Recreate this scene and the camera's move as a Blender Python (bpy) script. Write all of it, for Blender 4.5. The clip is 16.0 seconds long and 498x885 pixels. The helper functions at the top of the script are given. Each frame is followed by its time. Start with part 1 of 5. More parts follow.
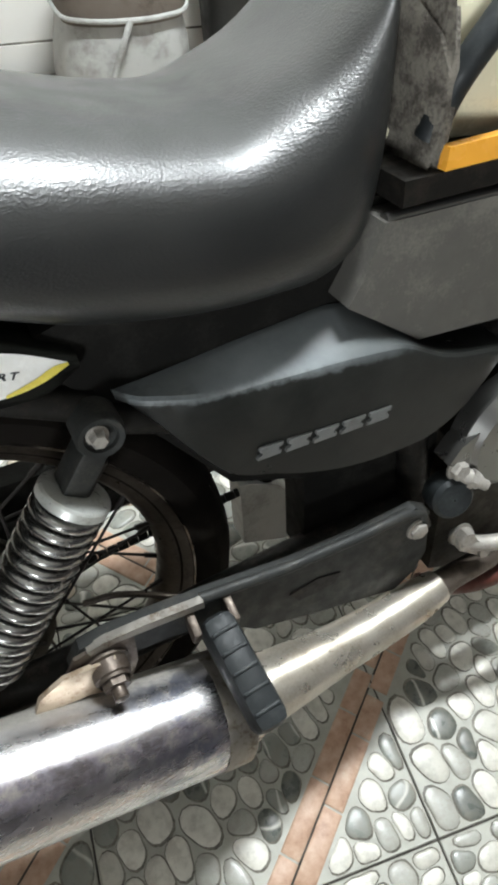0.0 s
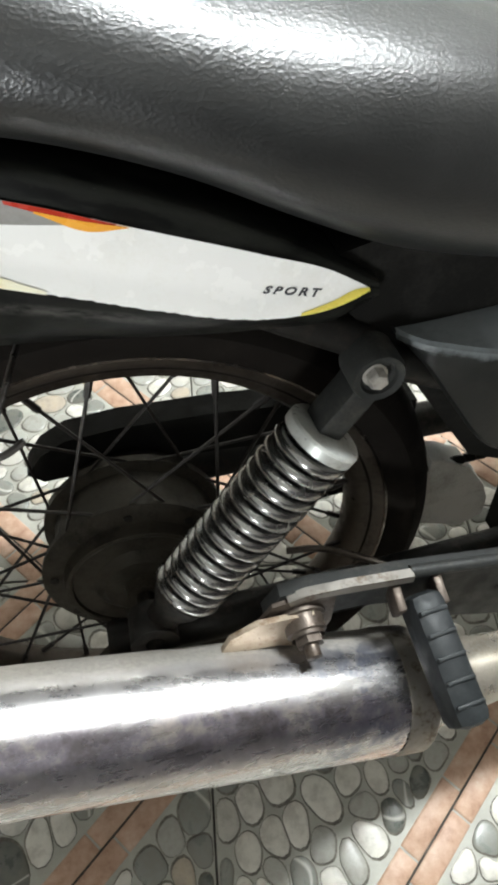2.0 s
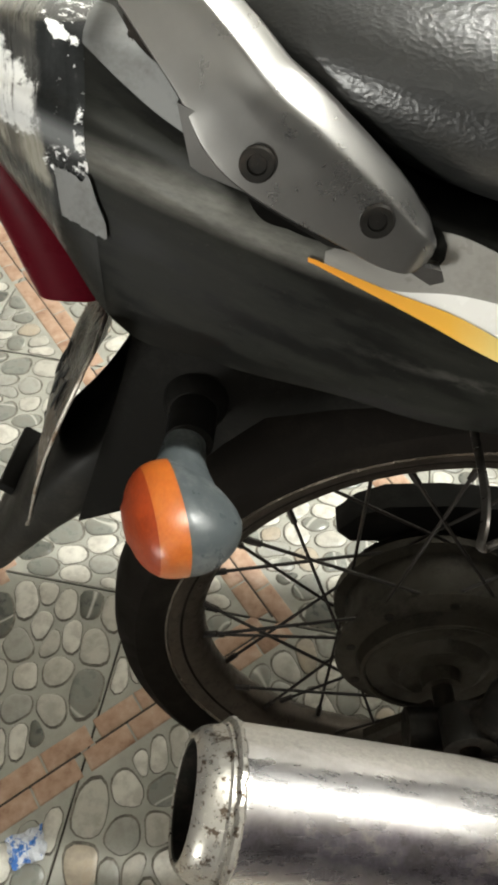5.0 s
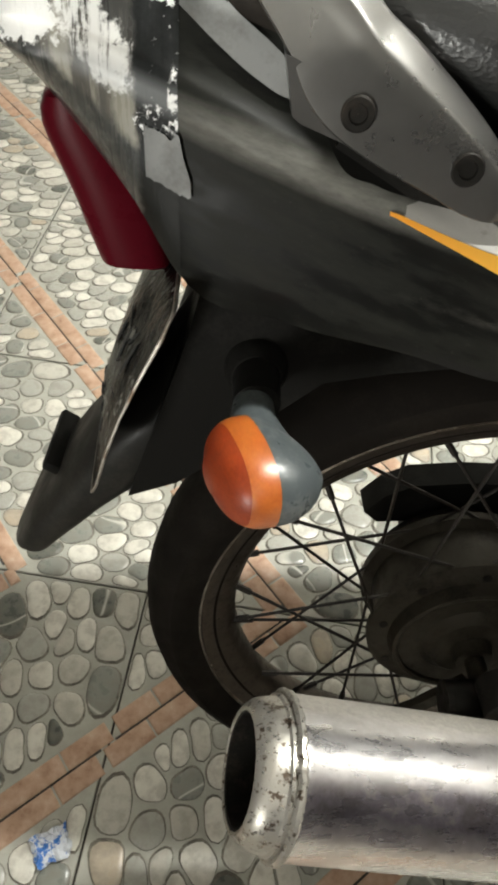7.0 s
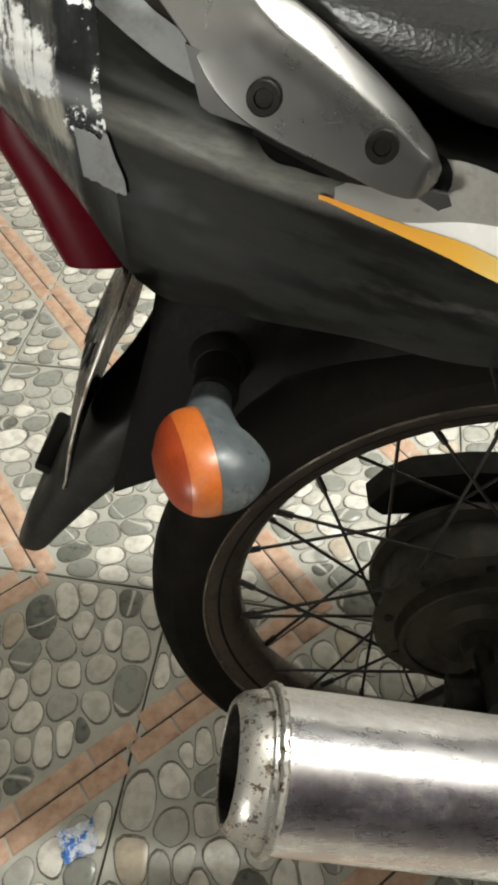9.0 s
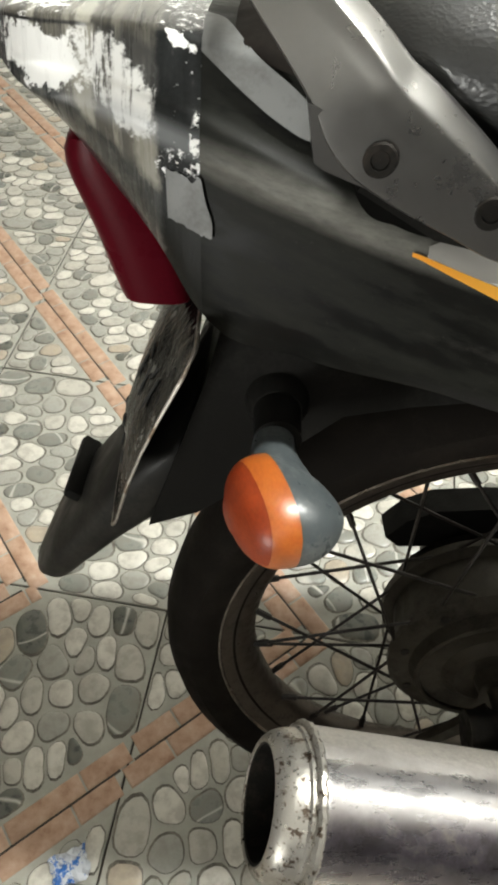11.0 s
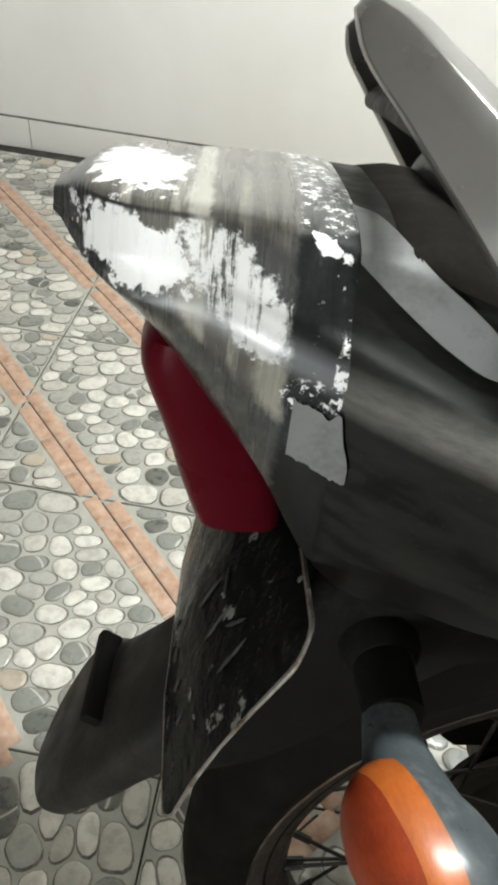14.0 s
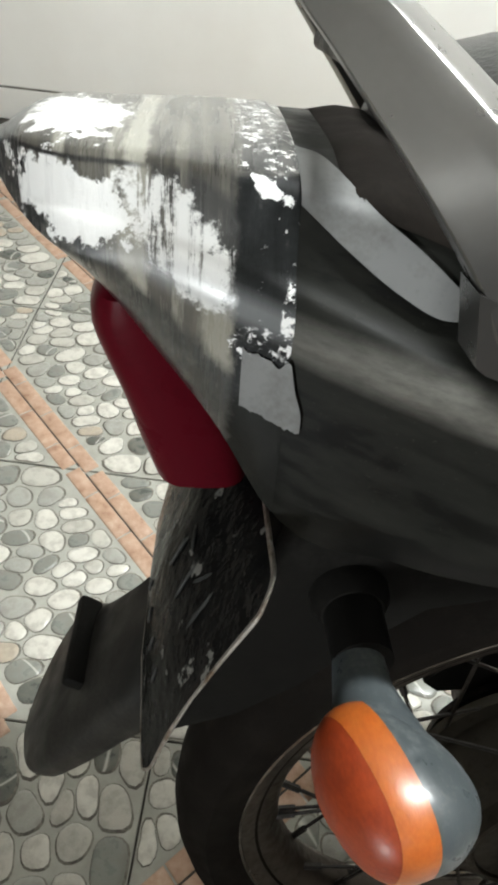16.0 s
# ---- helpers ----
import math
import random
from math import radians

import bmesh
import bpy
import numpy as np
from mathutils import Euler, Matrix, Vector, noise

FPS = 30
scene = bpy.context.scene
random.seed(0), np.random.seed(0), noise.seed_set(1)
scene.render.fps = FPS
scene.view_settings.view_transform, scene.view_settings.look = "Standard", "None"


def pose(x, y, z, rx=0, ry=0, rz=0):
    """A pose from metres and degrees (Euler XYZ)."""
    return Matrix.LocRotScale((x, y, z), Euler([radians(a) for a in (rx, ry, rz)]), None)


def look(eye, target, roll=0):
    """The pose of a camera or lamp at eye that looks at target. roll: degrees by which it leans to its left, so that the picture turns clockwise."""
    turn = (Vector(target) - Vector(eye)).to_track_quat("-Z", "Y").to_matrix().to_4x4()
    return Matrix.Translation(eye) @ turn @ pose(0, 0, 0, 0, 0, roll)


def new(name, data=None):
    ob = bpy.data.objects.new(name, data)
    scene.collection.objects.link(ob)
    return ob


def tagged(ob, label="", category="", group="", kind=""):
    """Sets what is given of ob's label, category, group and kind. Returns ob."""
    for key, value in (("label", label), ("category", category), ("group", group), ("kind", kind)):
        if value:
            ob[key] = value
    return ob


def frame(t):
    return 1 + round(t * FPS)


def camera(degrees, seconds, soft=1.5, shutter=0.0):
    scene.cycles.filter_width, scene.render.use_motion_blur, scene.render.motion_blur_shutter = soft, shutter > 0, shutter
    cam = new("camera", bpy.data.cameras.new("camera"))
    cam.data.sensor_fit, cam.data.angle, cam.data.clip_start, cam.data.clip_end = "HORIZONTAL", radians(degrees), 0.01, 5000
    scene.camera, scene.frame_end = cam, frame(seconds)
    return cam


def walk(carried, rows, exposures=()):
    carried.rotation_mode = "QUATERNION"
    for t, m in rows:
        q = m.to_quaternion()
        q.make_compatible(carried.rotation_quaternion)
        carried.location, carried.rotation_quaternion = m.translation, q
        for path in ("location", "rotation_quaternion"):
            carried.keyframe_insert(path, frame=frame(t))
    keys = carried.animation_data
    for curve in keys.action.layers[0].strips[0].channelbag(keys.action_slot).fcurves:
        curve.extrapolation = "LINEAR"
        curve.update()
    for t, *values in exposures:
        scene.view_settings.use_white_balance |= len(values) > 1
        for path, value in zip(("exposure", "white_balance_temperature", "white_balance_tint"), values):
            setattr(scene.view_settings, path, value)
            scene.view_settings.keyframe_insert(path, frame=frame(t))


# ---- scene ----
# camera and its walk
cam = camera(40.7, 16.0, soft=3.6)
PATH = [
    (0, (0.108, -0.007, 0.938), (0.551, 1.1, -0.668), 4.4),
    (0.5, (0.055, -0.004, 0.937), (0.433, 1.152, -0.651), 5.1),
    (1, (0.039, 0.012, 0.927), (0.307, 1.16, -0.688), 3.2),
    (1.5, (0.019, 0.019, 0.897), (0.183, 1.101, -0.777), 2.7),
    (2, (-0.002, 0.028, 0.888), (0.164, 1.12, -0.78), 4.3),
    (2.5, (-0.033, 0.032, 0.881), (0.112, 1.148, -0.772), 5.7),
    (3, (-0.075, 0.031, 0.871), (-0.038, 1.168, -0.773), 4.3),
    (3.5, (-0.119, 0.052, 0.879), (-0.167, 1.168, -0.78), 3.5),
    (4, (-0.153, 0.06, 0.882), (-0.243, 1.202, -0.758), 3.3),
    (4.5, (-0.186, 0.056, 0.881), (-0.35, 1.202, -0.749), 2.3),
    (5, (-0.203, 0.053, 0.882), (-0.367, 1.221, -0.733), 3.1),
    (5.2, (-0.211, 0.052, 0.882), (-0.34, 1.222, -0.735), 3.9),
    (7.3, (-0.248, 0.015, 0.862), (-0.342, 1.234, -0.721), 4.8),
    (7.5, (-0.235, 0.015, 0.851), (-0.421, 1.197, -0.752), 1.7),
    (8, (-0.206, 0.030, 0.839), (-0.416, 1.166, -0.793), -1.3),
    (8.5, (-0.192, 0.024, 0.842), (-0.404, 1.179, -0.777), -1.2),
    (9, (-0.194, 0.018, 0.867), (-0.457, 1.218, -0.711), -3.4),
    (9.2, (-0.196, 0.028, 0.869), (-0.462, 1.184, -0.742), -3.8),
    (11.3, (-0.261, 0.029, 0.878), (-0.404, 1.287, -0.671), 4.0),
    (11.5, (-0.268, 0.035, 0.876), (-0.405, 1.316, -0.654), 4.8),
    (12, (-0.279, 0.044, 0.878), (-0.4, 1.363, -0.62), 6.3),
    (12.5, (-0.291, 0.055, 0.882), (-0.445, 1.403, -0.587), 7.1),
    (13, (-0.299, 0.08, 0.889), (-0.419, 1.51, -0.504), 7.3),
    (13.5, (-0.315, 0.108, 0.871), (-0.401, 1.53, -0.533), 7.9),
    (14, (-0.33, 0.129, 0.865), (-0.41, 1.535, -0.555), 7.4),
    (14.5, (-0.335, 0.142, 0.863), (-0.383, 1.538, -0.569), 7.1),
    (15, (-0.339, 0.144, 0.859), (-0.375, 1.537, -0.575), 7.0),
    (15.5, (-0.341, 0.136, 0.862), (-0.38, 1.518, -0.584), 6.2),
    (16, (-0.317, 0.128, 0.861), (-0.352, 1.469, -0.623), 6.0),
]
walk(cam, [(t, look(eye, target, roll)) for t, eye, target, roll in PATH], [(0, -0.04, 6250, 10), (2.0, 0.06, 6350, 10), (4.5, 0.04, 6900, 10), (7.5, -0.02, 6950, 10), (9, -0.04, 6900, 10), (12, -0.04, 6750, 10), (13.5, -0.08, 6450, 10), (16, -0.08, 6450, 10)])

# ---------------------------------------------------------------- light
world = bpy.data.worlds.new("world")
scene.world = world
world.use_nodes = True
world.node_tree.nodes["Background"].inputs[0].default_value = (0.8, 0.85, 1.0, 1)
world.node_tree.nodes["Background"].inputs[1].default_value = 0.05
scene.view_settings.exposure = 0.0


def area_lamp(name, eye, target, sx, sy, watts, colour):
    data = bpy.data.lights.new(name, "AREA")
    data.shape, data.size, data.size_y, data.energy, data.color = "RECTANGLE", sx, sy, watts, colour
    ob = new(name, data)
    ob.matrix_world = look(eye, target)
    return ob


area_lamp("ceiling_lamp", (0.80, 0.80, 2.60), (0.80, 0.80, 0.0), 0.8, 0.09, 112, (0.96, 1.0, 0.99))
area_lamp("ceiling_lamp_upper_side", (0.80, 0.80, 2.62), (0.80, 0.80, 3.0), 0.8, 0.09, 15, (0.96, 1.0, 0.99))
area_lamp("second_ceiling_lamp", (0.20, -1.80, 2.30), (0.0, 0.0, 0.5), 0.6, 0.12, 2, (0.96, 1.0, 0.99))
# Unseen fill added to brighten the bike's near flank; no opening stands behind it.
area_lamp("unseen_flank_fill", (-2.00, -4.42, 0.62), (0.0, 0.3, 0.62), 1.1, 1.2, 265, (0.96, 1.0, 0.99))

# ---------------------------------------------------------------- materials


class Nodes:
    def __init__(self, name):
        self.mat = bpy.data.materials.new(name)
        self.mat.use_nodes = True
        self.tree = self.mat.node_tree
        self.bsdf = self.tree.nodes["Principled BSDF"]
        self.coord = self.node("ShaderNodeTexCoord").outputs["Object"]

    def node(self, kind, **inputs):
        n = self.tree.nodes.new(kind)
        for key, value in inputs.items():
            self.put(n.inputs[key.replace("_", " ")], value)
        return n

    def put(self, socket, value):
        if isinstance(value, bpy.types.NodeSocket):
            self.tree.links.new(value, socket)
        elif socket.type == "RGBA" and len(value) == 3:
            socket.default_value = (*value, 1)
        else:
            socket.default_value = value

    def set(self, **inputs):
        for key, value in inputs.items():
            self.put(self.bsdf.inputs[key.replace("_", " ")], value)

    def scaled(self, sx, sy, sz):
        m = self.node("ShaderNodeMapping")
        self.put(m.inputs["Vector"], self.coord)
        m.inputs["Scale"].default_value = (sx, sy, sz)
        return m.outputs["Vector"]

    def slanted(self, degrees, sx, sy, sz):
        """Coordinates turned about the bike's cross axis, then stretched."""
        turned, m = self.node("ShaderNodeMapping"), self.node("ShaderNodeMapping")
        self.put(turned.inputs["Vector"], self.coord)
        turned.inputs["Rotation"].default_value = (0, radians(degrees), 0)
        self.put(m.inputs["Vector"], turned.outputs["Vector"])
        m.inputs["Scale"].default_value = (sx, sy, sz)
        return m.outputs["Vector"]

    def axes(self):
        sep = self.node("ShaderNodeSeparateXYZ")
        self.put(sep.inputs[0], self.coord)
        return sep.outputs

    def between(self, value, lo, hi, soft):
        """1 where value lies between lo and hi, with edges of the given width."""
        a = self.node("ShaderNodeMapRange", Value=value)
        b = self.node("ShaderNodeMapRange", Value=value)
        for n, at in ((a, lo), (b, hi)):
            n.inputs["From Min"].default_value, n.inputs["From Max"].default_value = at - soft / 2, at + soft / 2
        return self.maths("SUBTRACT", a.outputs[0], b.outputs[0])

    def noise(self, scale, detail=4, rough=0.55, vector=None):
        n = self.node("ShaderNodeTexNoise", Vector=vector or self.coord, Scale=scale, Detail=detail, Roughness=rough)
        return n.outputs["Fac"]

    def cells(self, scale, feature="F1", vector=None):
        n = self.node("ShaderNodeTexVoronoi", Vector=vector or self.coord, Scale=scale)
        n.feature = feature
        return n.outputs["Distance"]

    def ramp(self, fac, stops):
        n = self.node("ShaderNodeValToRGB", Fac=fac)
        e = n.color_ramp.elements
        while len(e) < len(stops):
            e.new(0.5)
        for el, (at, c) in zip(e, stops):
            el.position = at
            el.color = (*c, 1) if isinstance(c, tuple) else (c, c, c, 1)
        return n.outputs["Color"]

    def mix(self, fac, a, b):
        n = self.node("ShaderNodeMix")
        n.data_type = "RGBA"
        self.put(n.inputs[0], fac)
        self.put(n.inputs[6], a)
        self.put(n.inputs[7], b)
        return n.outputs[2]

    def maths(self, op, a, b=0.0):
        n = self.node("ShaderNodeMath")
        n.operation = op
        self.put(n.inputs[0], a)
        self.put(n.inputs[1], b)
        return n.outputs[0]

    def bump(self, height, strength, distance):
        n = self.node("ShaderNodeBump", Height=height, Strength=strength, Distance=distance)
        self.set(Normal=n.outputs["Normal"])


def worn(name, base, stain, rough=0.5, metal=0.0, scale=30, amount=(0.5, 0.7), fine=400, bump=0.15, depth=0.0006, gloss=0.15, coat=0.0, spec=0.5, ior=1.5):
    """A plain surface with stains at one scale and grain at another."""
    m = Nodes(name)
    big, small = m.noise(scale, 6, 0.65), m.noise(fine, 3)
    fac = m.ramp(m.maths("ADD", big, m.maths("MULTIPLY", m.maths("SUBTRACT", small, 0.5), 0.35)), [(amount[0], 0.0), (amount[1], 1.0)])
    m.set(Base_Color=m.mix(fac, base, stain), Metallic=metal, Coat_Weight=coat, Specular_IOR_Level=spec, IOR=ior)
    m.set(Roughness=m.ramp(m.noise(scale * 2.3, 5), [(0.3, max(rough - gloss, 0.03)), (0.7, min(rough + gloss, 1.0))]))
    m.bump(small, bump, depth)
    return m.mat


def spot(m, axes, centre, radii, turn=0.0, ragged=0.9, grain=60, edge=0.12):
    """A ragged-edged patch of wear round a place on the surface, seen along one axis."""
    sep = m.node("ShaderNodeSeparateXYZ")
    m.put(sep.inputs[0], m.coord)
    u, v = m.maths("SUBTRACT", sep.outputs[axes[0]], centre[0]), m.maths("SUBTRACT", sep.outputs[axes[1]], centre[1])
    c, k = math.cos(radians(turn)), math.sin(radians(turn))
    a = m.maths("DIVIDE", m.maths("ADD", m.maths("MULTIPLY", u, c), m.maths("MULTIPLY", v, k)), radii[0])
    b = m.maths("DIVIDE", m.maths("SUBTRACT", m.maths("MULTIPLY", v, c), m.maths("MULTIPLY", u, k)), radii[1])
    d = m.maths("SQRT", m.maths("ADD", m.maths("MULTIPLY", a, a), m.maths("MULTIPLY", b, b)))
    d = m.maths("ADD", d, m.maths("MULTIPLY", m.maths("SUBTRACT", m.noise(grain, 7, 0.7), 0.5), ragged * 2))
    return m.ramp(m.maths("MULTIPLY", d, 0.5), [(0.5 - edge / 2, 1.0), (0.5 + edge / 2, 0.0)])


def plastic_material():
    m = Nodes("scuffed_black_plastic")
    smear = m.noise(1.0, 6, 0.62, m.slanted(-20, 16, 40, 75))
    fine = m.noise(1.0, 6, 0.7, m.slanted(-14, 60, 90, 210))
    speck = m.noise(420, 4, 0.7)
    mixed = m.maths("ADD", m.maths("MULTIPLY", smear, 0.72), m.maths("MULTIPLY", fine, 0.28))
    base = m.ramp(mixed, [(0.40, (0.0046, 0.0046, 0.0042)), (0.470, (0.0054, 0.0055, 0.0048)), (0.495, (0.0088, 0.0091, 0.0075)), (0.62, (0.0145, 0.0147, 0.0122))])
    base = m.mix(m.ramp(speck, [(0.64, 0.0), (0.70, 0.5)]), base, (0.034, 0.033, 0.028))
    # Pale crease band: rubbed paint and the ridge's highlight together in one colour.
    worn_sheen = m.maths("MULTIPLY", spot(m, (0, 2), (-0.190, 0.7075), (0.085, 0.0068), -17.0, 0.25, 45, 0.6), m.ramp(fine, [(0.30, 0.55), (0.62, 1.0)]))
    base = m.mix(worn_sheen, base, (0.165, 0.162, 0.145))
    lower = m.maths("MULTIPLY", spot(m, (0, 2), (-0.020, 0.6235), (0.085, 0.0030), -14.0, 0.5, 40, 0.7), m.ramp(fine, [(0.40, 0.0), (0.60, 0.8)]))
    base = m.mix(lower, base, (0.075, 0.072, 0.065))
    m.set(Base_Color=base, Roughness=m.ramp(mixed, [(0.42, 0.36), (0.56, 0.58)]), Specular_IOR_Level=0.13)
    m.bump(m.maths("ADD", fine, m.maths("MULTIPLY", speck, 0.5)), 0.14, 0.0006)
    return m.mat


def cover_material():
    """Faded black plastic with a paler bluish film, ragged below, on its upper slope."""
    m = Nodes("faded_black_side_panel")
    x, y, z = m.axes()
    cloud, crumb, fine = m.noise(13, 6, 0.65), m.noise(95, 6, 0.7), m.noise(400, 3)
    base = m.mix(m.ramp(cloud, [(0.45, 0.0), (0.72, 1.0)]), (0.0115, 0.0122, 0.0113), (0.026, 0.0264, 0.0240))
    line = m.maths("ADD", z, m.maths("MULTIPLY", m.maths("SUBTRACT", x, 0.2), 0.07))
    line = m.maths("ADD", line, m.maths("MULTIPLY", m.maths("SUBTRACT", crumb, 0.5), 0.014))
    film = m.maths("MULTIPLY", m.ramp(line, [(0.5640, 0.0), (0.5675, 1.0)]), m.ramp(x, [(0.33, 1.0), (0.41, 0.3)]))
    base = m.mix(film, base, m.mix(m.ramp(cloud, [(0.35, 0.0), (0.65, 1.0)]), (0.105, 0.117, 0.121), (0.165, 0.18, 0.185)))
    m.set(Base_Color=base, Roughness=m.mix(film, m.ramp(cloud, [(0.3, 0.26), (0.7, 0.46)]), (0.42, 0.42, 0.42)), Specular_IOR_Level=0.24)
    m.bump(fine, 0.15, 0.0006)
    return m.mat


def fading_sticker():
    m = Nodes("orange_to_yellow_sticker")
    sep = m.node("ShaderNodeSeparateXYZ")
    m.put(sep.inputs[0], m.coord)
    along = m.maths("DIVIDE", m.maths("ADD", sep.outputs[0], 0.157), 0.142)
    m.set(Base_Color=m.ramp(m.maths("ADD", along, m.maths("MULTIPLY", m.noise(120, 4), 0.08)), [(0.10, (0.88, 0.36, 0.04)), (0.50, (0.92, 0.50, 0.08)), (0.72, (0.92, 0.76, 0.30)), (0.95, (0.91, 0.87, 0.68))]), Roughness=0.28)
    m.bump(m.noise(300, 3), 0.03, 0.0006)
    return m.mat


def vinyl_material():
    m = Nodes("black_vinyl")
    warp = m.node("ShaderNodeVectorMath")
    warp.operation = "ADD"
    m.put(warp.inputs[0], m.scaled(0.72, 1.0, 1.25))
    n = m.node("ShaderNodeTexNoise", Vector=m.coord, Scale=110.0, Detail=3.0)
    s = m.node("ShaderNodeVectorMath")
    s.operation = "SCALE"
    m.put(s.inputs[0], n.outputs["Color"])
    s.inputs["Scale"].default_value = 0.006
    m.put(warp.inputs[1], s.outputs[0])
    grain = m.cells(500, "F1", warp.outputs[0])
    wrinkle = m.noise(1.0, 4, 0.6, m.scaled(260, 420, 620))
    height = m.maths("ADD", grain, m.maths("MULTIPLY", wrinkle, 0.5))
    # Up-facing vinyl is paler: dust, with the top's lit look put into the colour.
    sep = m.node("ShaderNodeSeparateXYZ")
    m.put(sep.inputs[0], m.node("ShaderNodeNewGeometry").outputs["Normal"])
    lit_dust = m.ramp(m.maths("ADD", sep.outputs[2], m.maths("MULTIPLY", m.maths("SUBTRACT", m.noise(30, 5, 0.6), 0.5), 0.10)), [(0.93, 0.0), (0.985, 1.0)])
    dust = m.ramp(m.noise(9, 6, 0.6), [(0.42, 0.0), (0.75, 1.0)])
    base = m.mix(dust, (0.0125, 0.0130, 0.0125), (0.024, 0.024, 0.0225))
    m.set(Base_Color=m.mix(lit_dust, base, (0.035, 0.0365, 0.034)), Specular_IOR_Level=m.ramp(lit_dust, [(0.0, 0.66), (1.0, 0.36)]))
    m.set(Roughness=m.mix(lit_dust, m.ramp(m.noise(14, 5), [(0.3, 0.31), (0.7, 0.41)]), (0.58, 0.58, 0.58)))
    m.bump(height, 0.31, 0.00050)
    return m.mat


def tape_material():
    """Torn foil, yellowed clear tape and scraped black paint, wrapped round the tail."""
    m = Nodes("torn_tape_over_scraped_paint")
    x, y, z = m.axes()
    streak = m.noise(1.0, 6, 0.72, m.scaled(170, 14, 14))
    crumb = m.noise(95, 7, 0.78)
    chip = m.noise(230, 6, 0.75)
    jit = lambda value, by: m.maths("ADD", value, m.maths("MULTIPLY", m.maths("SUBTRACT", crumb, 0.5), by))
    xj, zj = jit(x, 0.010), jit(z, 0.010)
    top = m.between(jit(z, 0.002), 0.7705, 0.9, 0.0015)
    # yellowed tape in bands round the tail
    band = m.noise(1.0, 3, 0.6, m.scaled(75, 3, 3))
    tape = m.ramp(m.maths("ADD", m.maths("MULTIPLY", band, 0.65), m.maths("MULTIPLY", streak, 0.35)), [(0.38, (0.030, 0.029, 0.025)), (0.46, (0.115, 0.108, 0.088)), (0.52, (0.060, 0.057, 0.050)), (0.60, (0.22, 0.21, 0.175)), (0.68, (0.33, 0.325, 0.28))])
    base = m.mix(m.maths("MULTIPLY", m.between(xj, -0.3055, -0.2975, 0.002), 0.85), tape, (0.36, 0.345, 0.29))
    base = m.mix(m.maths("MULTIPLY", m.between(xj, -0.2800, -0.2690, 0.003), m.between(zj, 0.60, 0.735, 0.004)), base, (0.235, 0.225, 0.185))
    # bare dark plastic along the lower edge, at the nose and below the shoulder
    slope = m.maths("ADD", zj, m.maths("MULTIPLY", m.maths("ADD", x, 0.347), 0.86))
    grime = m.ramp(crumb, [(0.36, (0.010, 0.012, 0.012)), (0.55, (0.030, 0.033, 0.031)), (0.66, (0.12, 0.118, 0.105))])
    base = m.mix(m.between(slope, 0.60, 0.7750, 0.005), base, grime)
    gap = m.maths("MULTIPLY", spot(m, (0, 2), (-0.277, 0.7585), (0.020, 0.0075), -38, 0.7, 80, 0.25), m.ramp(streak, [(0.58, 1.0), (0.66, 0.2)]))
    base = m.mix(gap, base, (0.016, 0.016, 0.0145))
    # bright torn foil on the flank and on the top
    foil = m.mix(m.ramp(streak, [(0.30, 0.0), (0.42, 1.0)]), (0.30, 0.29, 0.26), (0.90, 0.90, 0.885))
    sheet = spot(m, (0, 2), (-0.324, 0.7575), (0.0215, 0.0108), -14, 1.25, 130, 0.06)
    base = m.mix(sheet, base, foil)
    slivers = m.maths("MULTIPLY", spot(m, (0, 2), (-0.2870, 0.7505), (0.0230, 0.0098), -42, 1.3, 130, 0.12), m.ramp(m.maths("ADD", m.maths("MULTIPLY", streak, 0.75), m.maths("MULTIPLY", chip, 0.25)), [(0.42, 0.0), (0.475, 1.0)]))
    base = m.mix(slivers, base, (0.84, 0.84, 0.82))
    crown = m.mix(m.between(x, -0.40, -0.343, 0.003), tape, (0.050, 0.056, 0.058))
    crown = m.mix(m.maths("MULTIPLY", m.between(xj, -0.3055, -0.2985, 0.002), 0.9), crown, (0.42, 0.41, 0.35))
    crown = m.mix(m.between(xj, -0.2690, -0.2400, 0.002), crown, m.ramp(chip, [(0.545, (0.018, 0.019, 0.019)), (0.575, (0.88, 0.88, 0.87))]))
    crown = m.mix(spot(m, (0, 1), (-0.3245, -0.016), (0.0160, 0.029), 0, 1.3, 130, 0.05), crown, m.mix(m.ramp(chip, [(0.36, 0.0), (0.40, 1.0)]), (0.16, 0.16, 0.155), (0.92, 0.92, 0.91)))
    base = m.mix(top, base, crown)
    base = m.mix(m.maths("MULTIPLY", m.between(jit(z, 0.0012), 0.7692, 0.7706, 0.0008), m.between(x, -0.345, -0.300, 0.01)), base, (0.020, 0.020, 0.019))
    # scraped black end with chips along its edge
    black = m.ramp(m.maths("ADD", m.maths("MULTIPLY", streak, 0.5), m.maths("MULTIPLY", crumb, 0.5)), [(0.40, (0.007, 0.0078, 0.008)), (0.56, (0.018, 0.0195, 0.020)), (0.66, (0.070, 0.071, 0.068))])
    bare = m.maths("MULTIPLY", m.between(xj, -0.2700, -0.20, 0.003), m.maths("SUBTRACT", 1.0, top))
    base = m.mix(bare, base, black)
    # The crease's bluish highlight carried on across the scraped end, as colour.
    worn_sheen = m.maths("MULTIPLY", m.between(m.maths("ADD", z, m.maths("MULTIPLY", x, 0.30)), 0.6490, 0.6590, 0.006), m.between(x, -0.30, -0.24, 0.02))
    base = m.mix(m.maths("MULTIPLY", worn_sheen, 0.55), base, (0.24, 0.25, 0.255))
    chips = m.ramp(chip, [(0.545, 0.0), (0.575, 1.0)])
